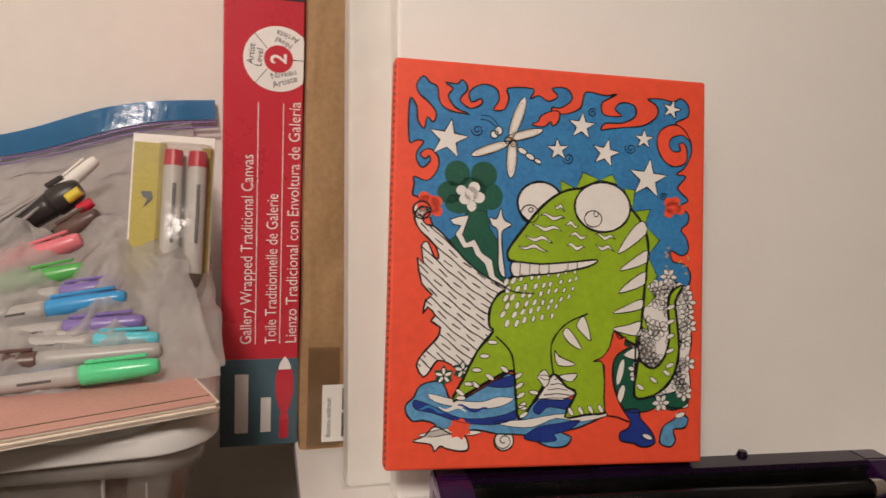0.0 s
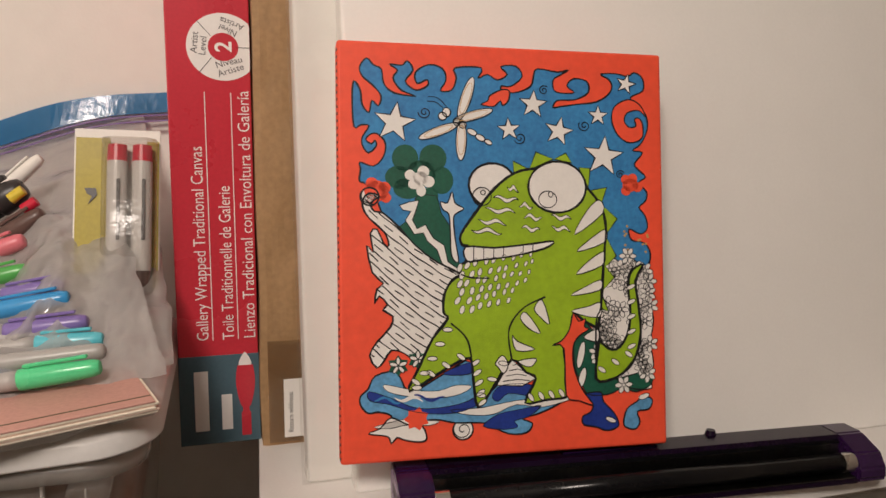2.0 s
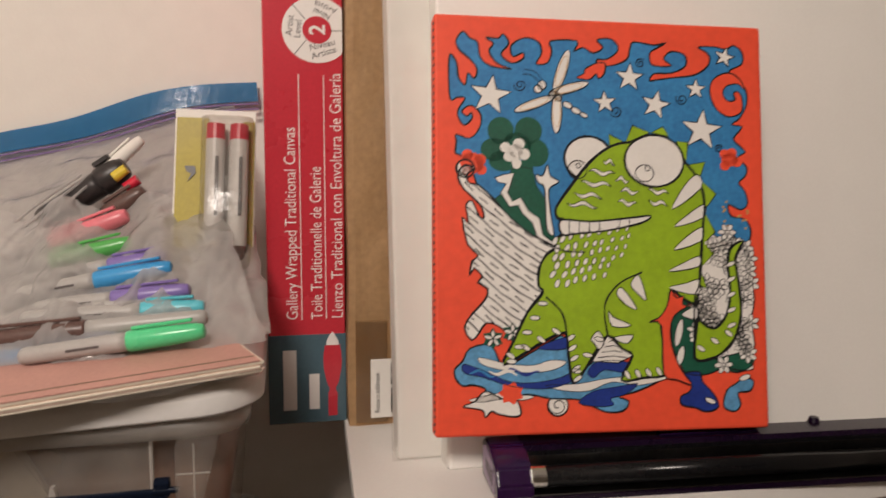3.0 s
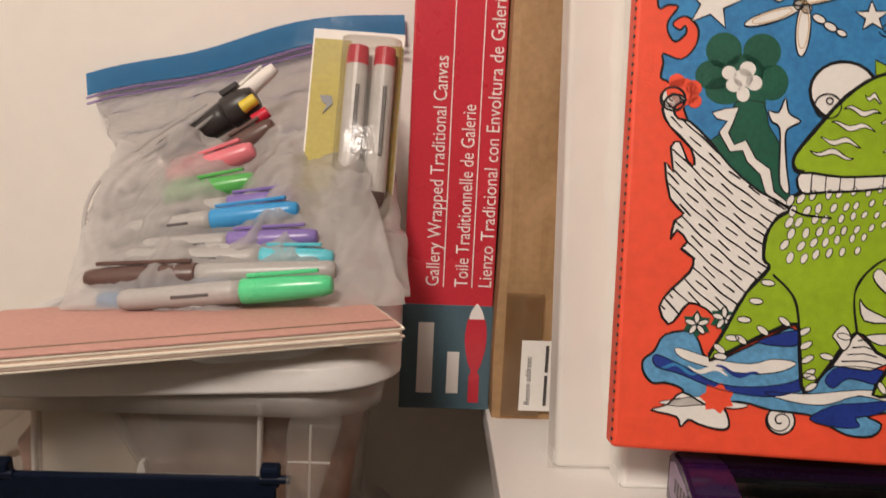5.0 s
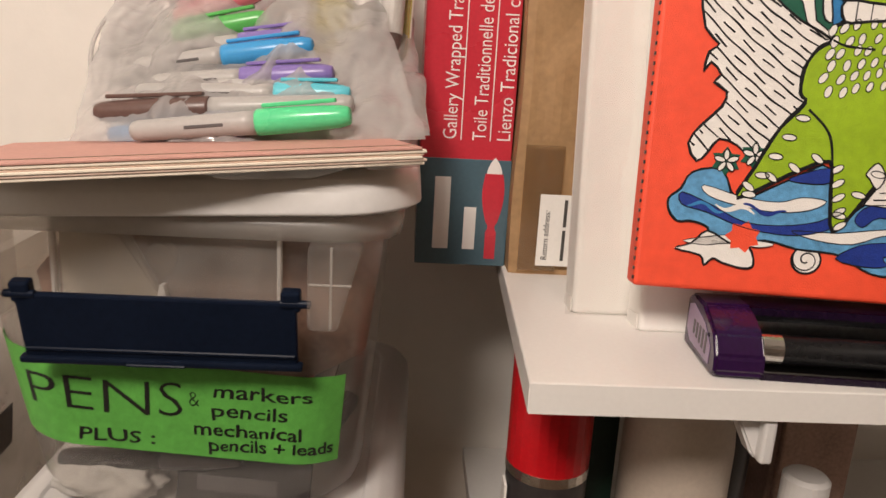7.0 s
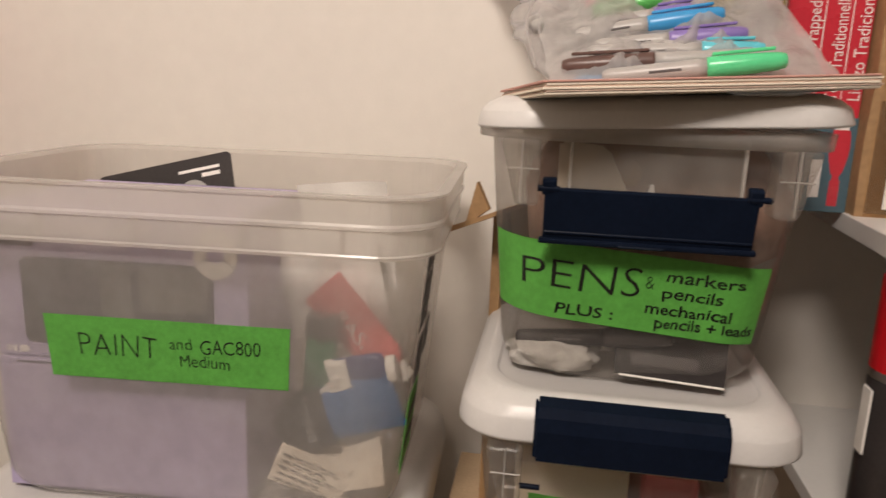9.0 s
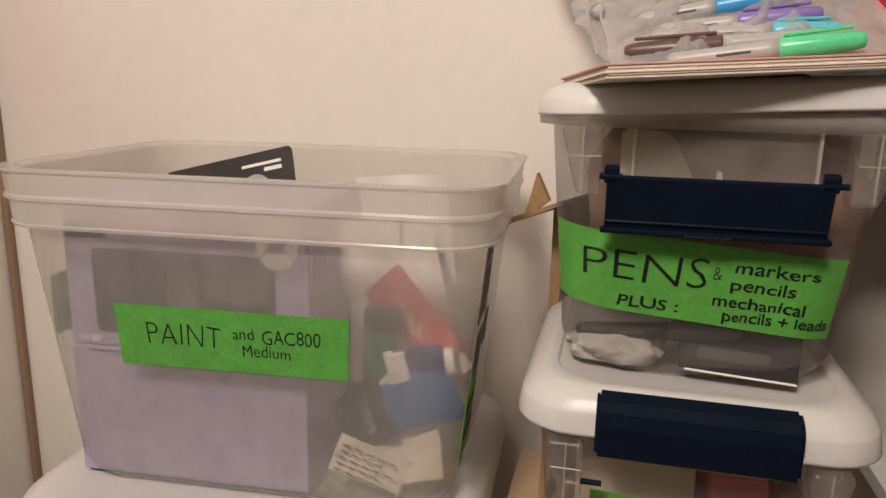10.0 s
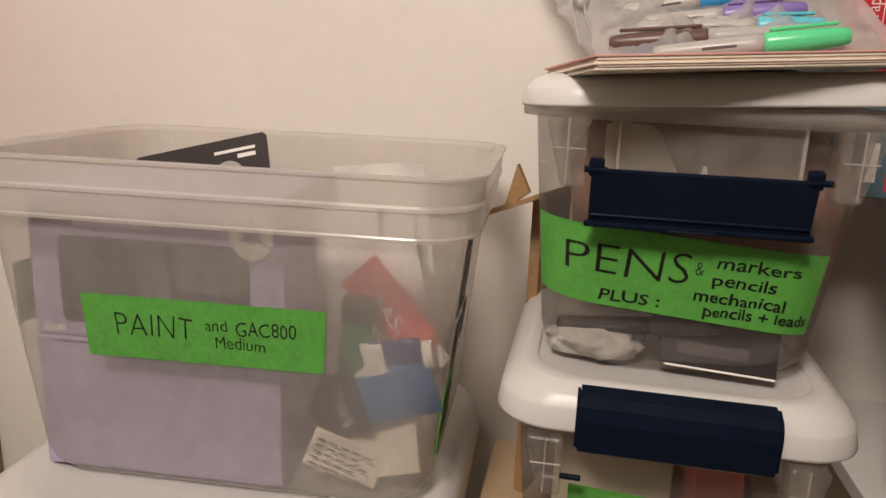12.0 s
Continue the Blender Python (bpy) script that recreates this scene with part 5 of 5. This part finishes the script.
splashes = [[(117.4, 304.3), (123.3, 307.5), (125.3, 312.4), (135.1, 317.6), (142, 316.9), (141, 308.1), (136.1, 304), (134.1, 307.9), (128.2, 302.8)], [(225.9, 54.9), (235.4, 48.3), (243.9, 56.3), (242.9, 47), (235.5, 36), (223.8, 39.5), (220.6, 45.8)]]
ring_a = [(235.8, 306.5), (232.7, 293.9), (238.1, 280.5), (248.7, 273.7), (260.3, 278), (261.3, 290.2), (258, 296.2), (253.8, 295), (254.9, 289), (248.6, 287.8), (244.3, 293.7), (247.4, 300.9), (258, 303.2), (264.4, 297.4), (259, 308.3), (248.4, 313)]
spikes = [[(158.1, 247.8), (164.1, 263.7), (179.3, 257.6)], [(180.3, 257.6), (190.5, 263.3), (195.7, 254.4)], [(144.6, 244.6), (144.1, 255.4), (157.1, 248.8)], [(210.2, 229.7), (226.9, 232.9), (221.7, 217.7)], [(222.8, 216.7), (236, 204.7), (225.5, 190.5)], [(201.8, 250.6), (212.2, 249.8), (210.2, 232.7)], [(223.1, 160.1), (234.6, 171.2), (225, 189.5)], [(221.1, 139.8), (232.6, 151.9), (223.1, 164.1)], [(220.2, 124.6), (226.5, 121.9), (220.1, 139.8)]]
wedges = [[(197, 190.5), (208.2, 211.6), (219.6, 221.7), (222.8, 209.7)], [(199.1, 175.4), (209.4, 185.4), (225, 195.5), (223.5, 183.4)], [(198.2, 155.2), (209.5, 167.3), (223, 175.3), (221.5, 163.1)], [(193.1, 136.7), (207.5, 145), (220, 150), (219, 140.8)], [(193.1, 122.5), (208.7, 126.8), (219.1, 129.7), (217.6, 116.5)], [(160.4, 125.7), (167.5, 133.5), (173.7, 112.3), (166.5, 117.5)], [(148.3, 117.9), (153.4, 122.8), (165.6, 104.5), (155.4, 108.8)], [(141.3, 103.6), (145.4, 98), (160.5, 90.6), (144.4, 90)], [(146.4, 81), (161.6, 82.5), (157.5, 75.6), (150.4, 76.8)], [(203.6, 99.5), (216.1, 106.3), (216.2, 95.1)], [(126.4, 79.6), (132.4, 86.4), (137.4, 78.3), (133.4, 70.4), (128.4, 76.6)]]
grin = [(102.8, 180.6), (127.3, 179.6), (157.3, 182.5), (178.5, 184.9), (169.9, 178.5), (142.2, 172.1), (117.4, 169.3), (103.7, 168.4)]
discs = [(126.3, 234, 20.2, 19.2, 0), (182.4, 232.8, 25.6, 22.7, 0)]
rings = [(117, 224.1, 7.9, 7.9, 0), (173.8, 221.8, 7.9, 7.4, 0), (117.9, 227.6, 2, 2, 0), (176.4, 226.3, 2, 2.5, 0)]
petals_dark = [(54, 256.4, 10.8, 11.8, 0), (76.8, 256.9, 11.3, 11.8, 0), (48.3, 240.1, 10.8, 9.9, 0), (83.5, 237.8, 9.9, 11.8, 0), (55.8, 230.6, 11.8, 8.9, 0), (66.8, 243.3, 11.8, 11.8, 0), (72.9, 224.1, 7.9, 7.9, 0)]
petals_white = [(57.8, 242.2, 4.4, 4.4, 0), (68.7, 245.2, 4.9, 4.9, 0), (72.9, 236.6, 4.9, 4.9, 0), (61, 234.5, 4.9, 4.4, 0), (66.3, 239.4, 5.9, 5.9, 0), (66.7, 228.9, 3.9, 4.9, 0)]
stars = [(45.7, 286.7, 17.7, 8), (162.5, 305.9, 12.8, 4), (141.1, 283.2, 10.3, -4), (184.8, 282.5, 13.3, 12), (220.2, 297.5, 9.4, 2), (246.2, 326.9, 9.4, 14), (224.6, 261, 18.7, 6)]
curls = [(70.2, 296, 5.4, 180), (172, 318.6, 4.4, 40), (150.5, 275.6, 5.4, 200), (207.8, 288.1, 5.4, 150), (239.4, 244.7, 3.9, 30), (98.7, 24.1, 8.9, 90), (24.9, 223.6, 7.9, 60)]
wings = [(104.8, 309.2, 4.4, 19.7, -18), (110.6, 294.4, 17.7, 3.9, 18), (81.6, 280.1, 17.7, 3.9, 22), (100.4, 272.9, 4.4, 17.7, -2), (88.4, 296.6, 3.4, 3.9, 0), (85, 293.1, 3.4, 3.4, 0), (97, 288.2, 3, 3, 0), (101.9, 286, 3, 3, 0), (109.6, 279.9, 4.4, 2.5, -28), (116.5, 275.2, 4.4, 2.5, -28), (123.3, 271.5, 3.4, 2, -28)]
blots = [(30.5, 228.4, 9.9, 8.9, 0), (26.8, 235, 4.9, 4.9, 0), (37, 231.3, 4.9, 4.9, 0), (37.9, 222.8, 4.4, 4.4, 0), (27.7, 220.8, 4.9, 4.4, 0), (249, 235.2, 7.4, 5.9, 0), (244.7, 240.2, 4.4, 4.4, 0), (251, 241.3, 4.4, 4.4, 0), (255.3, 233.3, 4.9, 4.4, 0), (244.8, 230.1, 4.4, 4.4, 0), (55.2, 35.5, 8.4, 6.9, 0), (49.5, 39.2, 4.4, 4.4, 0), (60, 38.7, 4.4, 3.9, 0), (61.9, 32.8, 4.4, 3.9, 0), (51.3, 31.3, 3.9, 3.9, 0), (58, 29, 3.4, 4.4, 0)]


def smooth_line(pts, closed=True, n=5):
    """A flowing line through the points."""
    out, m = [], len(pts)
    for i in range(m if closed else m - 1):
        p = [Vector(pts[(i + k) % m]) if closed else Vector(pts[max(0, min(m - 1, i + k))]) for k in (-1, 0, 1, 2)]
        for j in range(n):
            t = j / n
            out.append(0.5 * ((2 * p[1]) + (p[2] - p[0]) * t + (2 * p[0] - 5 * p[1] + 4 * p[2] - p[3]) * t * t + (3 * p[1] - p[0] - 3 * p[2] + p[3]) * t ** 3))
    if not closed:
        out.append(Vector(pts[-1]))
    return out


def fill(bm, line, layer):
    loft([[(q.x / 1000, y, q.y / 1000) for q in line] for y in (-0.00022 * layer, 0.0004)], bm=bm)


def ribbon(bm, line, width, layer, closed=True, taper=False):
    y = -0.00022 * layer
    n = len(line)
    row = []
    for i, q in enumerate(line):
        a = line[(i - 1) % n] if closed or i else q
        b = line[(i + 1) % n] if closed or i < n - 1 else q
        d = b - a
        d = d.normalized() if d.length > 1e-6 else Vector((1, 0))
        w = width * 1.22 * (0.85 + 0.35 * noise.noise(Vector((q.x * 0.12, q.y * 0.12, layer)))) / 2
        if taper:
            w *= math.sin(math.pi * (0.1 + 0.8 * i / max(1, n - 1)))
        s = Vector((-d.y, d.x)) * w
        row.append((bm.verts.new(((q.x + s.x) / 1000, y, (q.y + s.y) / 1000)), bm.verts.new(((q.x - s.x) / 1000, y, (q.y - s.y) / 1000))))
    for i in range(n if closed else n - 1):
        a, b = row[i], row[(i + 1) % n]
        bm.faces.new((a[0], a[1], b[1], b[0]))


def oval(cx, cy, rx, ry, turn, n=22):
    c, s = math.cos(radians(turn)), math.sin(radians(turn))
    return [Vector((cx + rx * math.cos(a) * c - ry * math.sin(a) * s, cy + rx * math.cos(a) * s + ry * math.sin(a) * c)) for a in [2 * math.pi * i / n for i in range(n)]]


def paint(name, material, lines, layer, label="", ink=0.0):
    """One painted patch for each outline; ink: the width of the pen line round it."""
    for line in lines:
        bm = bmesh.new()
        fill(bm, line, layer)
        ob = part(name, bm, material, painting, label)
        if ink:
            bm = bmesh.new()
            ribbon(bm, line, ink, layer + 0.5)
            part("ink_line", bm, P_INK, ob)
        label = ""


def pen(name, lines, width, layer, material=P_INK, closed=False, taper=False):
    if len(lines) < 30:
        for line in lines:
            bm = bmesh.new()
            ribbon(bm, line, width, layer, closed, taper)
            part(name, bm, material, painting)
        return
    bm = bmesh.new()
    for line in lines:
        ribbon(bm, line, width, layer, closed, taper)
    tagged(part(name, bm, material, painting), kind="stuff")


blue_edge = smooth_line(edge_a + edge_b + edge_c + edge_d, n=3)
paint("blue_ground", P_BLUE, [blue_edge], 1, "blue painted ground with curling edge", ink=1.30)
paint("orange_curl", ORANGE, [smooth_line(ring_a, n=4)] + [smooth_line(p, n=3) for p in splashes[:1]], 2, ink=1.16)


def star(cx, cy, r, turn):
    return [Vector((cx + (r if i % 2 == 0 else r * 0.42) * math.sin(radians(turn) + math.pi * i / 5), cy + (r if i % 2 == 0 else r * 0.42) * math.cos(radians(turn) + math.pi * i / 5))) for i in range(10)]


paint("white_star", P_WHITE, [star(*s) for s in stars], 2, ink=1.30)
paint("dark_petal", P_DARKGREEN, [oval(*e[:4], 0) for e in petals_dark], 2)
paint("dark_plant", P_DARKGREEN, [smooth_line(plant, n=2)], 2.4, ink=0.72)
paint("white_petal", P_WHITE, [oval(*e[:4], 0) for e in petals_white], 3)
paint("white_bolt", P_WHITE, [smooth_line(zigzag, n=1)], 3, ink=0.87)
paint("white_stem", P_WHITE, [smooth_line(stem, n=3)], 3, ink=1.01)
paint("white_wing", P_WHITE, [oval(*e) for e in wings], 3, ink=0.87)
pen("gold_line", [oval(e[0], e[1], e[2] * 0.72, e[3] * 0.72, e[4]) for e in wings[:4]], 0.5, 4, P_GOLD, closed=True)
pen("feeler", [smooth_line([(cx, cy), (cx - 8, cy + 8), (cx - 16, cy + 9)], False, 6) for cx, cy in ((wings[4][0], wings[4][1]), (wings[4][0] + 1, wings[4][1] + 4))], 0.6, 3)


def curl(cx, cy, r, a0, turns=1.6):
    return [Vector((cx + r * (1 - 0.85 * i / 30) * math.cos(radians(a0) + turns * 2 * math.pi * i / 30), cy + r * (1 - 0.85 * i / 30) * math.sin(radians(a0) + turns * 2 * math.pi * i / 30))) for i in range(31)]


paint("white_bubble", P_WHITE, [oval(c[0], c[1], c[2] * 0.95, c[2] * 0.95, 0) for c in curls[-2:]], 2.6, ink=1.30)
pen("curl_line", [curl(*c) for c in curls], 0.8, 3.2)

# pale ridge with pen hatching
ridge = smooth_line(hill, n=2)
paint("pale_ridge", P_WHITE, [ridge], 3, "bare white ridge with black hatching", ink=1.45)


def inside(q, line):
    odd = False
    for a, b in zip(line, line[1:] + line[:1]):
        if (a.y > q.y) != (b.y > q.y) and q.x < (b.x - a.x) * (q.y - a.y) / (b.y - a.y) + a.x:
            odd = not odd
    return odd


hatch = []
for k in range(40):
    run = []
    for i in range(90):
        x = 12 + 90 * i / 89
        q = Vector((x, 66 + 6.0 * k - 1.02 * (x - 20) + 0.0030 * (x - 20) ** 2 + 0.5 * math.sin(x * 0.3 + k)))
        gap = k % 2 == 1 and int(i / 4 + k) % 3 == 0
        if inside(q, ridge) and not gap:
            run.append(q)
        elif run:
            hatch += [run] if len(run) > 2 else []
            run = []
    if len(run) > 2:
        hatch.append(run)
pen("hatching", hatch, 1.0, 4.2)

# water and foam
paint("water", P_LIGHT, [smooth_line(water, n=3)], 3.4, "pale blue painted water", ink=1.30)
paint("foam", P_WHITE, [smooth_line(p, n=3) for p in white_foam], 4.2, ink=0.58)
paint("deep_water", P_DEEP, [smooth_line(p, n=3) for p in dark_pools], 4.6, ink=0.58)
wx0, wy0 = water[0]
for i in range(9):
    x0, y0, ln = wx0 - 6 + (i * 37) % 90, wy0 - 6 - (i * 13) % 26, 18 + (i * 7) % 16
    line = [Vector((x0 + ln * u, y0 + 2.0 * math.sin(u * 7 + i) - 3 * u)) for u in [k / 14 for k in range(15)]]
    if all(inside(q, smooth_line(water, n=3)) for q in line):
        pen("water_streak", [line], 2.6, 4.9, P_WHITE if i % 3 == 0 else (P_DEEP if i % 3 == 1 else P_BLUE), taper=True)
tri = [body_a[21], body_a[22], body_a[23], (body_a[23][0] - 12, body_a[23][1] - 6), (body_a[20][0] + 2, body_a[20][1])]
paint("white_mound", P_WHITE, [[Vector(p) for p in tri]], 5.0, ink=0.9)
pen("mound_line", [[Vector((tri[4][0] + 5 + 3 * k, tri[4][1] + 3 + 4.5 * k)), Vector((tri[4][0] + 18, tri[4][1] + 4.2 + 4.5 * k)), Vector((tri[2][0] - 5 - 3 * k, tri[4][1] + 2.6 + 4.5 * k))] for k in range(4)], 0.8, 5.8)
paint("foam", P_WHITE, [smooth_line(foam_tip, n=3)], 4.2, ink=1.30)
paint("puddle", P_LIGHT, [smooth_line(puddles[1], n=3)], 3.4, ink=1.30)
paint("puddle", P_DEEP, [smooth_line(puddles[0], n=3)], 3.4, ink=1.30)
paint("foam", P_WHITE, [oval(puddles[1][4][0], puddles[1][4][1], 5, 2.4, 20), oval(puddles[0][3][0] - 3, puddles[0][3][1] - 6, 5, 2.2, -25)], 4, ink=0.72)
paint("vine", P_DARKGREEN, [smooth_line(vine, n=3)], 3.2, ink=1.01)
paint("white_leaf", P_WHITE, [oval(vine[0][0] + 4, vine[0][1] - 26, 3, 12, -12), oval(vine[0][0] + 5, vine[0][1] - 46, 3, 9, -14)], 4, ink=0.72)

# flower thicket
paint("thicket", P_WHITE, [smooth_line(blooms, n=3)], 3.0, ink=1.16)
rnd = random.Random(4)
thick = smooth_line(blooms, n=3)
xs, ys = [q.x for q in thick], [q.y for q in thick]
spots = []
while len(spots) < 40:
    q = Vector((rnd.uniform(min(xs), max(xs)), rnd.uniform(min(ys), max(ys))))
    if inside(q, thick) and all((q - o).length > 6.8 for o in spots) or rnd.random() < 0.0005:
        spots.append(q)
for q in spots:
    a0 = rnd.uniform(0, 72)
    bm = bmesh.new()
    inkm = bmesh.new()
    for i in range(6):
        a = radians(a0 + 60 * i)
        pet = oval(q.x + 4.2 * math.cos(a), q.y + 4.2 * math.sin(a), 3.9, 2.2, math.degrees(a), 10)
        fill(bm, pet, 3.8)
        ribbon(inkm, pet, 0.55, 4.3)
    fill(bm, oval(q.x, q.y, 1.6, 1.6, 0, 10), 4.5)
    ribbon(inkm, oval(q.x, q.y, 1.5, 1.5, 0, 10), 0.5, 4.8)
    f = part("white_flower", bm, P_WHITE, painting)
    part("ink_line", inkm, P_INK, f)
for px, py in ((46.4, 81.0), (62.5, 85.7)):
    paint("leaf_patch", P_DARKGREEN, [smooth_line([(px + (9 if i % 2 else 5.5) * math.cos(math.pi * i / 6), py + (9 if i % 2 else 5.5) * math.sin(math.pi * i / 6)) for i in range(12)], n=2)], 4.0)
    paint("white_petal", P_WHITE, [oval(px + 4 * math.cos(radians(20 + 72 * i)), py + 4 * math.sin(radians(20 + 72 * i)), 3.3, 1.7, 20 + 72 * i, 12) for i in range(5)], 4.6, ink=0.72)

paint("orange_blot", ORANGE, [smooth_line([(60.8 + (10.5 if i % 2 else 7.5) * math.cos(math.pi * i / 7), 35.6 + (10 if i % 2 else 7) * math.sin(math.pi * i / 7)) for i in range(14)], n=2)], 5.0)

# lime shape with white patches
lime = smooth_line(body_a + body_b, n=3)
paint("lime_point", P_GREEN, [[Vector(p) for p in t] for t in spikes], 4.4, ink=1.16)
paint("white_disc", P_WHITE, [oval(*discs[0])], 4.6, ink=1.89)
paint("lime_shape", P_GREEN, [lime], 5.4, "lime green plain shape with white patches", ink=2.32)
paint("orange_flame", ORANGE, [smooth_line(flame, n=3)], 6.2, ink=1.16)
paint("white_disc", P_WHITE, [oval(*discs[1])], 6.8, ink=1.89)
pen("ring_line", [oval(*r) for r in rings], 0.9, 7.6, closed=True)
paint("white_wedge", P_WHITE, [smooth_line(w, n=3) for w in wedges], 6.6, ink=0.87)
band = smooth_line(grin, n=3)
paint("white_band", P_WHITE, [band], 6.6, ink=1.59)
gx0, gx1 = min(q.x for q in band), max(q.x for q in band)
bars = []
for i in range(1, 8):
    x = gx0 + (gx1 - gx0) * i / 9.2
    ysr = sorted(q.y for q in band if abs(q.x - x) < 4)
    bars.append([Vector((x, ysr[0] + 0.3)), Vector((x + 0.4, ysr[-1] - 0.3))])
pen("band_line", bars, 0.7, 7.3)
# speckles on the chest of the shape, and scallops along its limbs
bx, by = body_a[9]
speck = []
for j in range(6):
    for i in range(9):
        q = Vector((bx + 6 + 7.6 * i + 3 * (j % 2) + rnd.uniform(-1.2, 1.2), by + 12 - 7.4 * j + 2.2 * i * 0.6 + rnd.uniform(-1, 1)))
        if inside(q, lime) and (i + j) < 11:
            k = 1 - 0.05 * i
            speck.append(oval(q.x, q.y, 2.1 * k, 3.8 * k, -24 + rnd.uniform(-10, 10), 12))
paint("white_speck", P_WHITE, speck, 6.4, ink=0.51)
scallop = []
for a, b, n in ((body_a[12], body_a[15], 5), (body_a[15], body_a[17], 4), (body_a[17], body_a[19], 5), (body_a[19], body_a[21], 3), (body_a[24], body_a[26], 4), (body_b[11], body_b[14], 5), (body_b[8], body_b[11], 3)):
    a, b = Vector(a), Vector(b)
    d = (b - a).normalized()
    nrm = Vector((-d.y, d.x))
    for i in range(n):
        q = a.lerp(b, (i + 0.6) / n) + nrm * 4.2
        if inside(q, lime):
            scallop.append(oval(q.x, q.y, 4.2, 2.0, math.degrees(math.atan2(nrm.y, nrm.x)) + 25, 12))
paint("white_speck", P_WHITE, scallop, 6.4, ink=0.65)
# wavy white bands on the upper part
hx, hy = body_a[2]
for i, (dx, dy, ln) in enumerate(((16, 14, 22), (9, 4, 26), (3, -6, 24), (-3, -14, 26), (38, 8, 12), (42, -2, 16), (40, -12, 16), (66, -2, 18), (66, -12, 17), (28, 23, 10))):
    up, dn = [], []
    for k in range(13):
        u = k / 12
        x, y = hx + dx + ln * u, hy + dy + 1.6 * math.sin(u * 9 + i) - 2.5 * u
        th = 2.1 * math.sin(math.pi * u) + 0.15
        up.append(Vector((x, y + th)))
        dn.append(Vector((x, y - th * 0.6)))
    paint("white_wave", P_WHITE, [up + dn[::-1]], 6.4, ink=0.58)
pen("limb_line", [smooth_line([body_a[18], (body_a[18][0] - 4, body_a[18][1] + 32), (body_a[18][0] - 18, body_a[18][1] + 48)], False, 8),
                  smooth_line([body_a[21], (body_a[21][0] - 2, body_a[21][1] + 26), (body_a[21][0] + 10, body_a[21][1] + 44), (body_a[21][0] + 30, body_a[21][1] + 54)], False, 8),
                  smooth_line([body_a[8], (body_a[8][0] + 8, body_a[8][1] - 3), (body_a[8][0] + 24, body_a[8][1] - 4)], False, 8),
                  smooth_line([body_b[8], (body_b[8][0] + 1, body_b[8][1] + 50), body_b[23], body_b[25]], False, 8)], 1.5, 7.2)
# orange blots over the edges, gold dots
paint("orange_blot", ORANGE, [oval(*e, n=14) for e in blots], 3.0)
paint("gold_dot", P_GOLD, [oval(edge_c[-3][0] - 10 + rnd.uniform(-14, 10), edge_c[-3][1] + 8 + rnd.uniform(-16, 18), 1.1, 1.1, 0, 8) for _ in range(14)], 2.4)
# dark tacks along the side
for i in range(58):
    z = 0.004 + 0.006 * i
    part("tack", box(-0.0004, 0.0006, 0.0012, 0.0030, z, z + 0.0022), DARK, painting)
